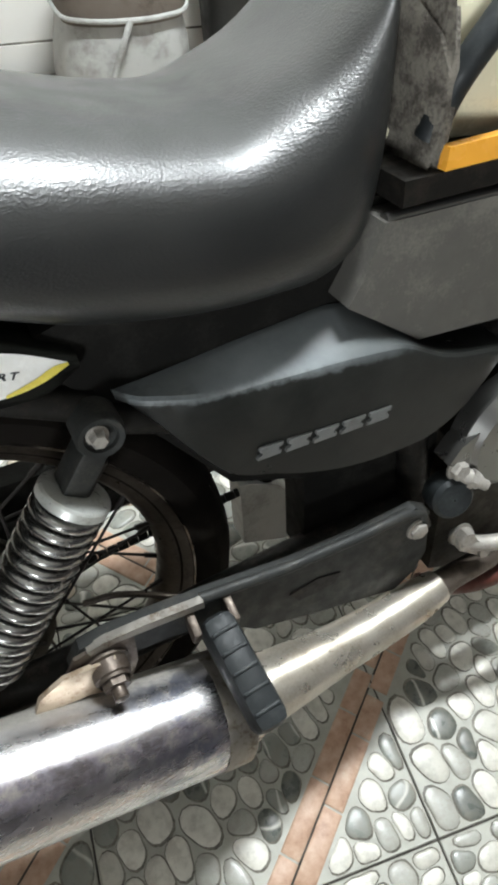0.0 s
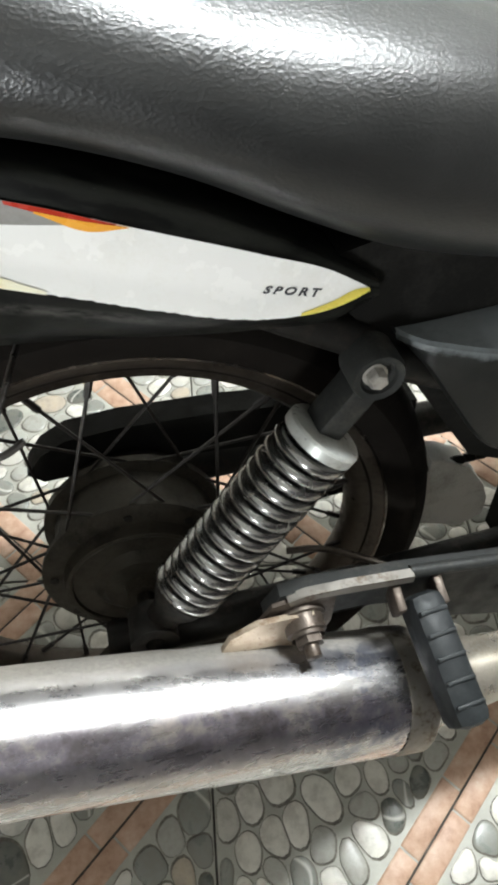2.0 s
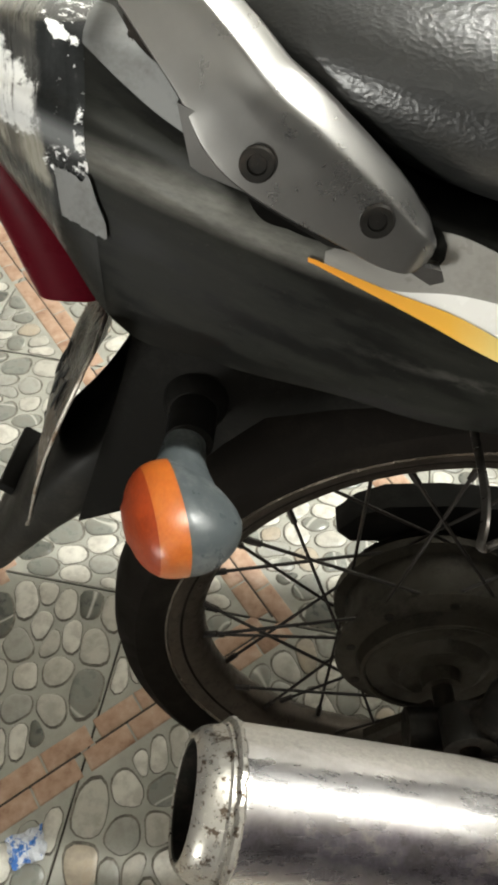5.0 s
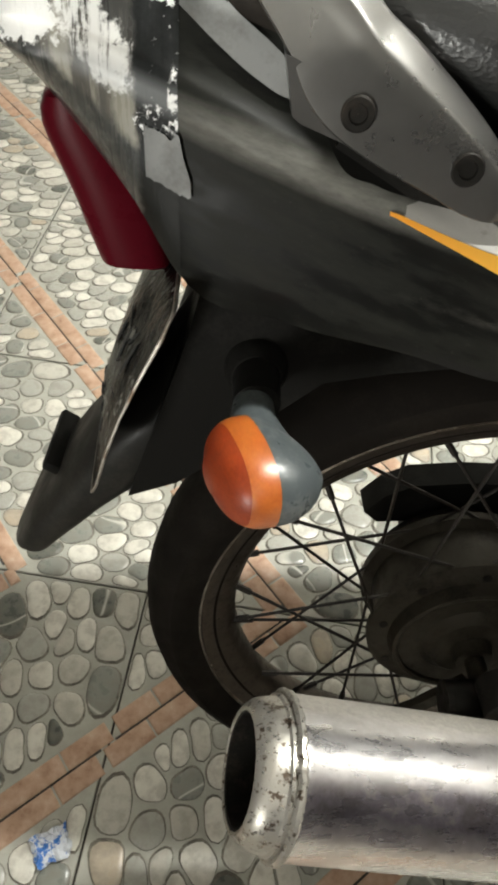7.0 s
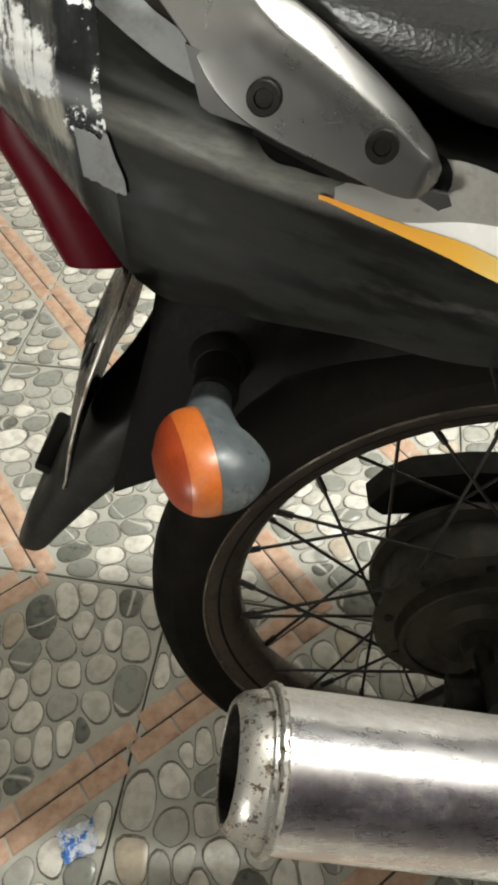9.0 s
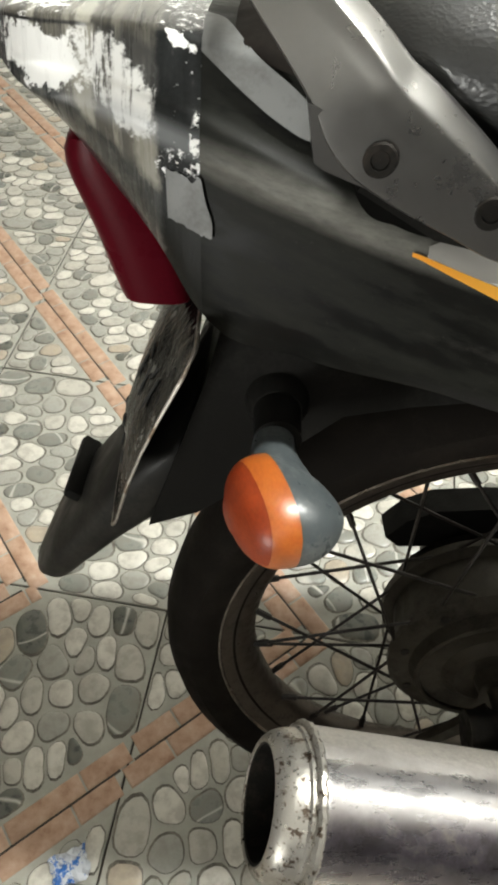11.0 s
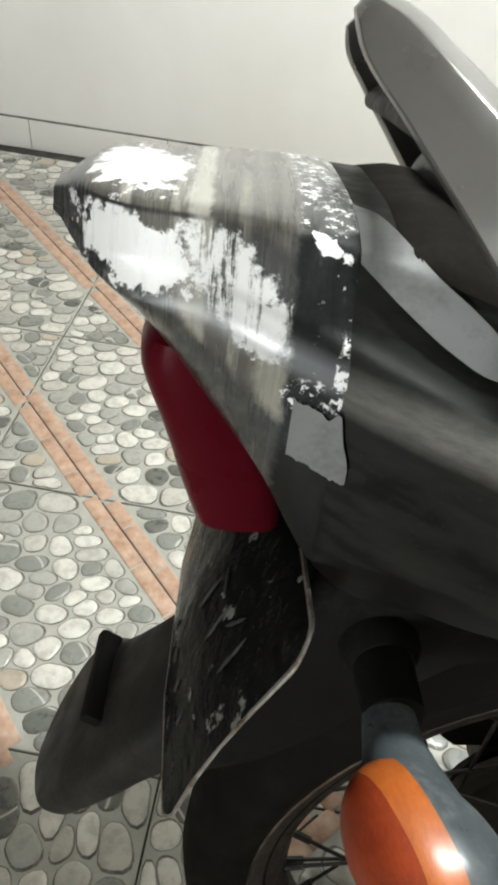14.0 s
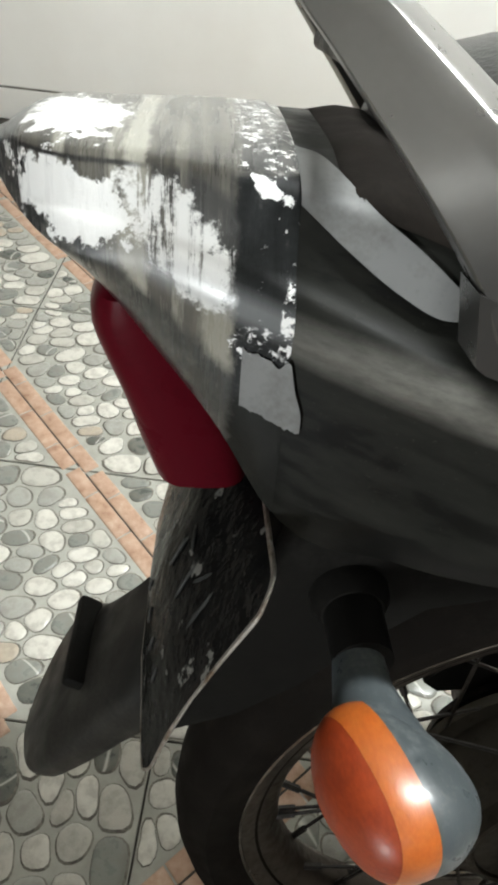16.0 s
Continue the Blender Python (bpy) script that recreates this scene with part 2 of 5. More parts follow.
    base = m.mix(m.maths("MULTIPLY", spot(m, (0, 2), (-0.2530, 0.7300), (0.0024, 0.0130), 0, 0.5, 140, 0.1), m.ramp(chip, [(0.49, 0.0), (0.52, 1.0)])), base, (0.88, 0.88, 0.87))
    base = m.mix(m.maths("MULTIPLY", spot(m, (0, 2), (-0.2600, 0.7225), (0.0110, 0.0060), 10, 0.9, 150, 0.1), chips), base, (0.80, 0.80, 0.80))
    base = m.mix(m.maths("MULTIPLY", m.maths("MULTIPLY", m.between(x, -0.262, -0.25, 0.004), m.between(z, 0.716, 0.9, 0.004)), m.ramp(m.noise(330, 4, 0.6), [(0.66, 0.0), (0.69, 1.0)])), base, (0.62, 0.63, 0.63))
    base = m.mix(m.maths("MULTIPLY", bare, m.between(zj, 0.50, 0.7000, 0.006)), base, (0.0072, 0.0075, 0.0064))
    base = m.mix(spot(m, (0, 2), (-0.2600, 0.7668), (0.0065, 0.0022), -24, 1.5, 200, 0.06), base, (0.90, 0.90, 0.89))
    m.set(Base_Color=base, Roughness=m.mix(bare, m.ramp(streak, [(0.3, 0.18), (0.7, 0.36)]), (0.44, 0.44, 0.44)), Coat_Weight=m.mix(bare, (0.8, 0.8, 0.8), (0.0, 0.0, 0.0)), Coat_Roughness=0.28, Specular_IOR_Level=m.mix(bare, (0.6, 0.6, 0.6), (0.2, 0.2, 0.2)))
    m.bump(m.maths("ADD", m.maths("ADD", streak, crumb), m.maths("MULTIPLY", sheet, 0.5)), 0.40, 0.0012)
    return m.mat


def stone_material():
    m = Nodes("pebble")
    rnd = m.maths("FRACT", m.maths("ADD", m.node("ShaderNodeObjectInfo").outputs["Random"], m.node("ShaderNodeNewGeometry").outputs["Random Per Island"]))
    base = m.ramp(rnd, [(0.0, (0.66, 0.64, 0.57)), (0.24, (0.52, 0.505, 0.445)), (0.38, (0.47, 0.40, 0.31)), (0.42, (0.38, 0.38, 0.34)), (0.60, (0.225, 0.235, 0.210)), (0.76, (0.090, 0.100, 0.088)), (0.87, (0.70, 0.68, 0.61))])
    m.tree.nodes[-1].color_ramp.interpolation = "CONSTANT"
    geo = m.node("ShaderNodeNewGeometry").outputs["Position"]
    mottle = m.noise(60, 6, 0.65, geo)
    speck = m.noise(420, 3, 0.6, geo)
    base2 = m.mix(m.ramp(mottle, [(0.38, 0.0), (0.62, 0.85)]), base, m.mix(0.55, base, (0.20, 0.18, 0.145)))
    vein = m.ramp(m.maths("ABSOLUTE", m.maths("SUBTRACT", m.noise(11, 0, 0.4, geo), 0.5)), [(0.0, 1.0), (0.016, 0.0)])
    dark = m.ramp(rnd, [(0.59, 0.0), (0.60, 0.85), (0.87, 0.0)])
    m.tree.nodes[-1].color_ramp.interpolation = "CONSTANT"
    base3 = m.mix(m.maths("MULTIPLY", vein, dark), base2, (0.6, 0.58, 0.52))
    m.set(Base_Color=base3, Roughness=m.ramp(mottle, [(0.3, 0.20), (0.7, 0.42)]), Specular_IOR_Level=0.5)
    m.bump(m.maths("ADD", speck, m.maths("MULTIPLY", mottle, 2.0)), 0.18, 0.0010)
    return m.mat


def brick_material():
    m = Nodes("terracotta_strip")
    geo = m.node("ShaderNodeNewGeometry").outputs["Position"]
    f = m.noise(45, 6, 0.7, geo)
    c = m.ramp(f, [(0.30, (0.30, 0.165, 0.105)), (0.45, (0.42, 0.265, 0.180)), (0.6, (0.49, 0.335, 0.240)), (0.75, (0.55, 0.43, 0.33))])
    m.set(Base_Color=c, Roughness=0.5)
    m.bump(m.noise(260, 4, 0.6, geo), 0.15, 0.0008)
    return m.mat


def grout_material():
    m = Nodes("pebble_tile_ground")
    geo = m.node("ShaderNodeNewGeometry").outputs["Position"]
    c = m.ramp(m.noise(35, 6, 0.65, geo), [(0.3, (0.31, 0.305, 0.262)), (0.7, (0.41, 0.405, 0.355))])
    m.set(Base_Color=c, Roughness=0.5)
    m.bump(m.noise(500, 3, 0.6, geo), 0.2, 0.0006)
    return m.mat


def wall_material():
    m = Nodes("cream_wall")
    c = m.ramp(m.noise(2.2, 6, 0.6), [(0.3, (0.72, 0.70, 0.65)), (0.7, (0.80, 0.79, 0.75))])
    m.set(Base_Color=c, Roughness=0.42)
    m.bump(m.noise(60, 4), 0.05, 0.001)
    return m.mat


def lens_material(name, colour, deep, coat):
    m = Nodes(name)
    rib = m.noise(1.0, 2, 0.5, m.scaled(700, 300, 700))
    cloud = m.noise(45, 5, 0.6)
    m.set(Base_Color=m.mix(m.ramp(m.maths("ADD", m.maths("MULTIPLY", rib, 0.35), m.maths("MULTIPLY", cloud, 0.65)), [(0.38, 0.0), (0.62, 1.0)]), colour, deep), Roughness=0.42, Specular_IOR_Level=0.3, Coat_Weight=coat, Coat_Roughness=0.30, Subsurface_Weight=0.25, Subsurface_Radius=(0.02, 0.006, 0.002), Subsurface_Scale=0.3)
    m.bump(rib, 0.14, 0.0008)
    return m.mat


def chrome_material():
    m = Nodes("worn_chrome")
    x, y, z = m.axes()
    big = m.noise(26, 6, 0.7)
    fine = m.noise(1.0, 4, 0.6, m.scaled(25, 180, 180))
    speck = m.noise(260, 5, 0.75)
    rust = m.ramp(m.noise(75, 6, 0.75), [(0.66, 0.0), (0.76, 0.8)])
    base = m.mix(m.ramp(big, [(0.4, 0.0), (0.7, 1.0)]), (0.80, 0.78, 0.78), (0.66, 0.62, 0.59))
    heat = m.maths("MULTIPLY", m.ramp(x, [(0.08, 0.08), (0.17, 0.75), (0.24, 0.2)]), m.ramp(big, [(0.46, 0.0), (0.56, 1.0)]))
    base = m.mix(heat, base, (0.17, 0.20, 0.30))
    # Dark purplish reflection along the outer side, put into the chrome's colour.
    dark_reflection = m.maths("MULTIPLY", spot(m, (0, 1), (0.0, -0.2105), (0.26, 0.0115), 1.9, 0.55, 24, 0.40), 0.88)
    base = m.mix(dark_reflection, base, m.ramp(m.noise(40, 5, 0.7), [(0.36, (0.135, 0.115, 0.130)), (0.52, (0.25, 0.225, 0.275)), (0.66, (0.47, 0.43, 0.41))]))
    # brown-grey road film on the upper side, with a wandering edge
    dy = m.maths("SUBTRACT", y, m.maths("MULTIPLY", m.maths("ADD", x, 5.478), 0.0324))
    dy = m.maths("ADD", dy, 0.355)
    dz = m.maths("SUBTRACT", m.maths("ADD", z, m.maths("MULTIPLY", m.maths("ADD", x, 0.17), 0.262)), 0.333)
    over = m.maths("ADD", m.maths("MULTIPLY", dy, 0.91), m.maths("MULTIPLY", dz, 0.40))
    wander = m.maths("MULTIPLY", m.maths("SUBTRACT", m.noise(1.0, 6, 0.7, m.scaled(16, 60, 60)), 0.5), 0.016)
    film = m.maths("MULTIPLY", m.between(m.maths("ADD", over, wander), 0.0345, 0.30, 0.012), 0.75)
    base = m.mix(film, base, m.ramp(speck, [(0.35, (0.21, 0.188, 0.150)), (0.65, (0.37, 0.342, 0.285))]))
    base = m.mix(rust, base, (0.22, 0.15, 0.10))
    pits = m.ramp(speck, [(0.70, 0.0), (0.74, 0.9)])
    base = m.mix(pits, base, (0.10, 0.085, 0.07))
    dull = m.maths("MAXIMUM", film, m.maths("MAXIMUM", rust, pits))
    m.set(Base_Color=base, Metallic=m.ramp(dull, [(0.0, 0.98), (1.0, 0.30)]))
    m.set(Roughness=m.mix(dull, m.ramp(m.maths("ADD", m.maths("MULTIPLY", big, 0.5), m.maths("MULTIPLY", fine, 0.5)), [(0.3, 0.20), (0.75, 0.38)]), (0.50, 0.50, 0.50)))
    m.bump(m.maths("ADD", fine, m.maths("MULTIPLY", big, 1.5)), 0.05, 0.0008)
    return m.mat


VINYL, TAPE = vinyl_material(), tape_material()
PLASTIC = plastic_material()
FENDER = worn("black_rubbery_plastic", (0.0098, 0.0094, 0.0086), (0.018, 0.0171, 0.0155), 0.55, scale=22, bump=0.2, spec=0.2, ior=1.2)
COVER = cover_material()
DUSTY = worn("dusty_grey_panel", (0.095, 0.09, 0.08), (0.16, 0.15, 0.13), 0.6, scale=24)
SILVER = worn("worn_silver_alloy", (0.215, 0.211, 0.202), (0.195, 0.190, 0.181), 0.29, 0.88, scale=34, amount=(0.35, 0.80), gloss=0.025, bump=0.02)
GREYPAINT = worn("grey_paint", (0.150, 0.153, 0.150), (0.110, 0.110, 0.105), 0.55, 0.1, scale=40, bump=0.03)
CHROME = chrome_material()
SPRING = worn("chromed_spring_steel", (0.30, 0.296, 0.286), (0.20, 0.188, 0.174), 0.25, 0.95, scale=24, amount=(0.45, 0.75), gloss=0.04, bump=0.03)
COLLAR = worn("pale_zinc_plate", (0.50, 0.51, 0.48), (0.33, 0.33, 0.30), 0.40, 0.35, scale=60)
STEEL = worn("dirty_bare_steel", (0.30, 0.28, 0.25), (0.12, 0.08, 0.05), 0.45, 0.8, scale=70)
HEADER = worn("dull_heated_steel", (0.52, 0.485, 0.42), (0.36, 0.31, 0.24), 0.31, 0.75, scale=22, amount=(0.40, 0.70), gloss=0.08)
LIP = worn("polished_rim_lip", (0.15, 0.13, 0.115), (0.045, 0.037, 0.030), 0.18, 0.9, scale=40, amount=(0.45, 0.65))
ENDRING = worn("pitted_pale_steel", (0.42, 0.40, 0.36), (0.10, 0.075, 0.055), 0.36, 0.75, scale=110, amount=(0.56, 0.62), bump=0.3)
HOOK = worn("dull_hook_steel", (0.060, 0.055, 0.050), (0.028, 0.023, 0.019), 0.36, 0.85, scale=70)
RAG = worn("stained_grey_padding", (0.16, 0.145, 0.12), (0.05, 0.042, 0.034), 0.8, scale=60, amount=(0.42, 0.62), bump=0.5, depth=0.003)
RUSTY = worn("rust_stained_steel", (0.10, 0.08, 0.065), (0.045, 0.03, 0.02), 0.5, 0.6, scale=60)
RUSTRED = worn("rusty_red_paint", (0.085, 0.022, 0.014), (0.035, 0.018, 0.013), 0.55, 0.2, scale=60)
BRASS = worn("tarnished_light_metal", (0.46, 0.38, 0.29), (0.24, 0.15, 0.09), 0.42, 0.5, scale=60)
DRUM = worn("grimy_hub_alloy", (0.038, 0.033, 0.025), (0.014, 0.0115, 0.009), 0.62, 0.35, scale=38, spec=0.25)
RIM = worn("dull_rim_steel", (0.050, 0.040, 0.031), (0.022, 0.016, 0.012), 0.42, 0.6, scale=50, spec=0.4)
SPOKE = worn("rusty_spoke_wire", (0.014, 0.0105, 0.008), (0.008, 0.006, 0.005), 0.5, 0.4, scale=90)
FLAP = worn("dusty_flap_rubber", (0.015, 0.0145, 0.013), (0.030, 0.028, 0.024), 0.5, scale=16, bump=0.15, spec=0.3, ior=1.3)
TYRE = worn("old_tyre_rubber", (0.0105, 0.0088, 0.0074), (0.020, 0.0165, 0.0135), 0.75, scale=18, amount=(0.5, 0.8), bump=0.25, spec=0.4, ior=1.15)
RUBBER = worn("black_rubber", (0.012, 0.0145, 0.0155), (0.032, 0.036, 0.037), 0.55, scale=60, amount=(0.5, 0.8), spec=0.35)
GREASE = worn("greasy_black_metal", (0.013, 0.0120, 0.0105), (0.033, 0.027, 0.022), 0.5, 0.3, scale=60, spec=0.2)
HOUSING = worn("blue_grey_plastic", (0.056, 0.066, 0.069), (0.10, 0.11, 0.11), 0.40, scale=50)
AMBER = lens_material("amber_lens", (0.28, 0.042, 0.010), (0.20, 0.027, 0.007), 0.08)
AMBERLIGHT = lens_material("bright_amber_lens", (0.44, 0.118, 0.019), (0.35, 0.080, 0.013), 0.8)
RED = worn("dark_red_lens", (0.066, 0.0034, 0.0075), (0.046, 0.0026, 0.0052), 0.30, scale=20, bump=0.0, gloss=0.05, spec=0.04)
PLATE = worn("scuffed_black_plate", (0.005, 0.005, 0.005), (0.15, 0.148, 0.135), 0.22, scale=60, amount=(0.62, 0.65), fine=90, bump=0.45, depth=0.003, gloss=0.1, spec=0.10, ior=1.2)
WHITE = worn("white_sticker", (0.91, 0.90, 0.87), (0.87, 0.855, 0.81), 0.22, scale=20, bump=0.03)
ORANGE = worn("orange_sticker", (0.90, 0.42, 0.05), (0.84, 0.36, 0.045), 0.25, scale=20, bump=0.03)
YELLOW = worn("yellow_sticker", (0.80, 0.66, 0.12), (0.72, 0.58, 0.12), 0.25, scale=20, bump=0.03)
SCARLET = worn("red_sticker", (0.50, 0.04, 0.02), (0.42, 0.03, 0.02), 0.25, scale=20, bump=0.03)
GREYFILM = worn("grey_sticker", (0.30, 0.29, 0.27), (0.24, 0.23, 0.21), 0.4, scale=30, bump=0.05)
INK = worn("dark_print", (0.05, 0.05, 0.055), (0.09, 0.09, 0.09), 0.4, scale=60, bump=0.03)
CREAM = worn("cream_tank_paint", (0.62, 0.58, 0.42), (0.50, 0.46, 0.33), 0.25, scale=16, bump=0.03)
STONE, BRICK, GROUT, WALL = stone_material(), brick_material(), grout_material(), wall_material()
JOINT = worn("dark_tile_joint", (0.05, 0.045, 0.038), (0.10, 0.09, 0.08), 0.8, scale=30, spec=0.2)
OUTLINE = worn("brown_grey_outline", (0.085, 0.076, 0.060), (0.21, 0.195, 0.160), 0.55, scale=26, amount=(0.45, 0.62))
DARKWALL = worn("dark_brown_wall_paint", (0.060, 0.050, 0.055), (0.045, 0.038, 0.042), 0.6, scale=4)
BRACKET = worn("matt_grey_black_paint", (0.020, 0.021, 0.020), (0.045, 0.042, 0.036), 0.6, scale=30, spec=0.3)
CEILING = worn("white_ceiling_paint", (0.75, 0.74, 0.71), (0.68, 0.67, 0.64), 0.7, scale=3)
SACK = worn("grey_white_woven_sack", (0.42, 0.42, 0.40), (0.22, 0.21, 0.19), 0.7, scale=14, amount=(0.45, 0.65), fine=900, bump=0.3)
BROWN = worn("brown_stained_cloth", (0.13, 0.105, 0.085), (0.06, 0.045, 0.035), 0.8, scale=14)
BLACKBOX = worn("matt_black_panel", (0.018, 0.018, 0.017), (0.03, 0.03, 0.028), 0.6, scale=10)
PINK = worn("faded_red_paint", (0.40, 0.20, 0.16), (0.30, 0.14, 0.11), 0.5, scale=30)
BLUE = worn("blue_foil_scrap", (0.04, 0.15, 0.45), (0.55, 0.58, 0.62), 0.3, scale=75, amount=(0.44, 0.50))

# ---------------------------------------------------------------- mesh helpers


def curve(*keys):
    """A smooth function through (x, value) keys."""
    xs, vs = np.array([k[0] for k in keys], float), np.array([k[1] for k in keys], float)
    slope = np.gradient(vs, xs)

    def at(x):
        x = min(max(x, xs[0]), xs[-1])
        i = min(int(np.searchsorted(xs, x, "right")) - 1, len(xs) - 2)
        h = xs[i + 1] - xs[i]
        u = (x - xs[i]) / h
        return float((2 * u**3 - 3 * u**2 + 1) * vs[i] + (u**3 - 2 * u**2 + u) * h * slope[i] + (3 * u**2 - 2 * u**3) * vs[i + 1] + (u**3 - u**2) * h * slope[i + 1])

    return at


def mesh_of(name, verts, faces, smooth=True, angle=40):
    me = bpy.data.meshes.new(name)
    me.from_pydata([tuple(v) for v in verts], [], faces)
    bm = bmesh.new()
    bm.from_mesh(me)
    bmesh.ops.remove_doubles(bm, verts=bm.verts, dist=1e-6)
    bmesh.ops.recalc_face_normals(bm, faces=bm.faces)
    bm.to_mesh(me)
    bm.free()
    if smooth:
        me.polygons.foreach_set("use_smooth", [True] * len(me.polygons))
        me.set_sharp_from_angle(angle=radians(angle))
    return me


def part(name, me, material, parent, label="", kind=""):
    """Links a mesh as one object under a thing or under a part."""
    me.name = name
    me.materials.append(material)
    ob = new(name, me)
    ob.parent = parent
    return tagged(ob, label, kind=kind)


def loft(rings, closed=True, caps=True, angle=40):
    n, verts, faces = len(rings[0]), [v for r in rings for v in r], []
    for a in range(len(rings) - 1):
        for b in range(n if closed else n - 1):
            c = (b + 1) % n
            faces.append((a * n + b, a * n + c, (a + 1) * n + c, (a + 1) * n + b))
    if caps and closed:
        faces += [tuple(range(n)), tuple(range((len(rings) - 1) * n, len(rings) * n))]
    return mesh_of("m", verts, faces, True, angle)


def joined(*meshes):
    bm = bmesh.new()
    for me in meshes:
        bm.from_mesh(me)
    out = bpy.data.meshes.new("m")
    bm.to_mesh(out)
    bm.free()
    for me in meshes:
        bpy.data.meshes.remove(me)
    out.polygons.foreach_set("use_smooth", [True] * len(out.polygons))
    out.set_sharp_from_angle(angle=radians(40))
    return out


def tube(points, radius, n=12, flat=1.0, caps=True):
    """A round bar along points; radius is a number or one for each point."""
    pts = [Vector(p) for p in points]
    radii = radius if isinstance(radius, (list, tuple)) else [radius] * len(pts)
    rings, side = [], None
    for i, p in enumerate(pts):
        way = (pts[min(i + 1, len(pts) - 1)] - pts[max(i - 1, 0)]).normalized()
        if side is None:
            side = way.orthogonal().normalized()
        side = (side - way * side.dot(way)).normalized()
        up = way.cross(side)
        rings.append([p + radii[i] * (math.cos(a) * side + flat * math.sin(a) * up) for a in np.linspace(0, 2 * math.pi, n, endpoint=False)])
    return loft(rings, caps=caps)


def smooth_path(points, n=24):
    """A rounded path through a few corners."""
    ts = list(range(len(points)))
    fs = [curve(*[(t, p[k]) for t, p in zip(ts, points)]) for k in range(3)]
    return [tuple(f(t) for f in fs) for t in np.linspace(0, ts[-1], n)]


def lathe(profile, origin, axis, n=48, caps=False):
    """Turns (along, radius) pairs about an axis."""
    axis = Vector(axis).normalized()
    side = axis.orthogonal().normalized()
    up = axis.cross(side)
    rings = [[Vector(origin) + axis * a + r * (math.cos(t) * side + math.sin(t) * up) for t in np.linspace(0, 2 * math.pi, n, endpoint=False)] for a, r in profile]
    return loft(rings, caps=caps, angle=35)


def bevelled(bm, width, segments=2):
    if width:
        edges = [e for e in bm.edges if len(e.link_faces) == 2 and e.calc_face_angle(0) > 0.5]
        bmesh.ops.bevel(bm, geom=edges, offset=width, segments=segments, affect="EDGES", profile=0.5, clamp_overlap=True)
    me = bpy.data.meshes.new("m")
    bmesh.ops.recalc_face_normals(bm, faces=bm.faces)
    bm.to_mesh(me)
    bm.free()
    me.polygons.foreach_set("use_smooth", [True] * len(me.polygons))
    me.set_sharp_from_angle(angle=radians(40))
    return me


def prism(outline, y0, y1, bevel=0.002, segments=2):
    """An outline in x and z, from y0 to y1, with rounded edges."""
    bm = bmesh.new()
    a = [bm.verts.new((x, y0, z)) for x, z in outline]
    b = [bm.verts.new((x, y1, z)) for x, z in outline]
    bm.faces.new(a)
    bm.faces.new(b[::-1])
    for i in range(len(a)):
        j = (i + 1) % len(a)
        bm.faces.new((a[i], b[i], b[j], a[j]))
    return bevelled(bm, bevel, segments)


def block(size, m, bevel=0.003, segments=2):
    bm = bmesh.new()
    bmesh.ops.create_cube(bm, size=1, matrix=m @ Matrix.Diagonal((*size, 1)))
    return bevelled(bm, bevel, segments)


def bolt(at, axis, radius, height, parent, material, name="bolt", label=""):
    n = Vector(axis).normalized()
    head = lathe([(0, 0.0001), (0, radius), (height * 0.8, radius), (height, radius * 0.8), (height, 0.0001)], at, n, 6)
    washer = lathe([(-0.001, radius * 1.25), (0.0015, radius * 1.25), (0.0015, 0.0001)], at, n, 20)
    return part(name, joined(head, washer), material, parent, label)


# ---------------------------------------------------------------- the place: walls and ceiling
def slab(name, lo, hi, material, label, category):
    c, s = [(a + b) / 2 for a, b in zip(lo, hi)], [b - a for a, b in zip(lo, hi)]
    me = block(s, Matrix.Translation(c), 0.0)
    me.name = name
    me.materials.append(material)
    return tagged(new(name, me), label, category, kind="structure")


WALL_Y = 2.045
slab("wall_north", (-2.6, WALL_Y, -0.02), (3.4, WALL_Y + 0.15, 2.75), WALL, "cream glossy wall behind the motorcycle", "wall")
# South, west and east walls are unseen, coloured dark to cut bounced light.
slab("wall_south", (-2.6, -4.65, -0.02), (3.4, -4.5, 2.75), DARKWALL, "plain dark brown wall", "wall")
# Unseen block added to keep the low fill off the floor and wheel.
slab("unseen_light_block", (-2.6, -1.05, -0.02), (3.4, -0.90, 0.46), DARKWALL, "unseen low block shading the floor and wheel", "wall")
slab("wall_west", (-2.75, -4.65, -0.02), (-2.6, WALL_Y + 0.15, 2.75), DARKWALL, "plain dark brown wall", "wall")
slab("wall_east", (3.4, -4.65, -0.02), (3.55, WALL_Y + 0.15, 2.75), DARKWALL, "plain dark brown wall", "wall")
slab("ceiling", (-2.75, -4.65, 2.75), (3.55, WALL_Y + 0.15, 2.9), CEILING, "white painted ceiling", "ceiling")

skirting = tagged(new("baseboard"), "cream tile skirting with thin dark joints", "skirting", kind="structure")
part("joint_bed", block((6.0, 0.004, 0.0885), Matrix.Translation((0.4, WALL_Y - 0.002, 0.0443)), 0), OUTLINE, skirting, kind="structure")
tile_me = block((0.4070, 0.007, 0.084), Matrix.Translation((0, 0, 0.042)), 0.0008, 1)
tile_me.materials.append(WALL)
for i in range(15):
    ob = new("tile", tile_me)
    ob.parent = skirting
    ob.location = (-2.645 + 0.41 * i + 0.02, WALL_Y - 0.0035, 0)

# ---------------------------------------------------------------- the motorcycle
YAW, LEANS = radians(7.5), radians(13)
AHEAD = Vector((math.cos(YAW), math.sin(YAW), 0))
ACROSS = Vector((-math.sin(YAW), math.cos(YAW), 0))
RISE = ACROSS * math.sin(LEANS) + Vector((0, 0, 1)) * math.cos(LEANS)
LEFT = ACROSS * math.cos(LEANS) - Vector((0, 0, 1)) * math.sin(LEANS)
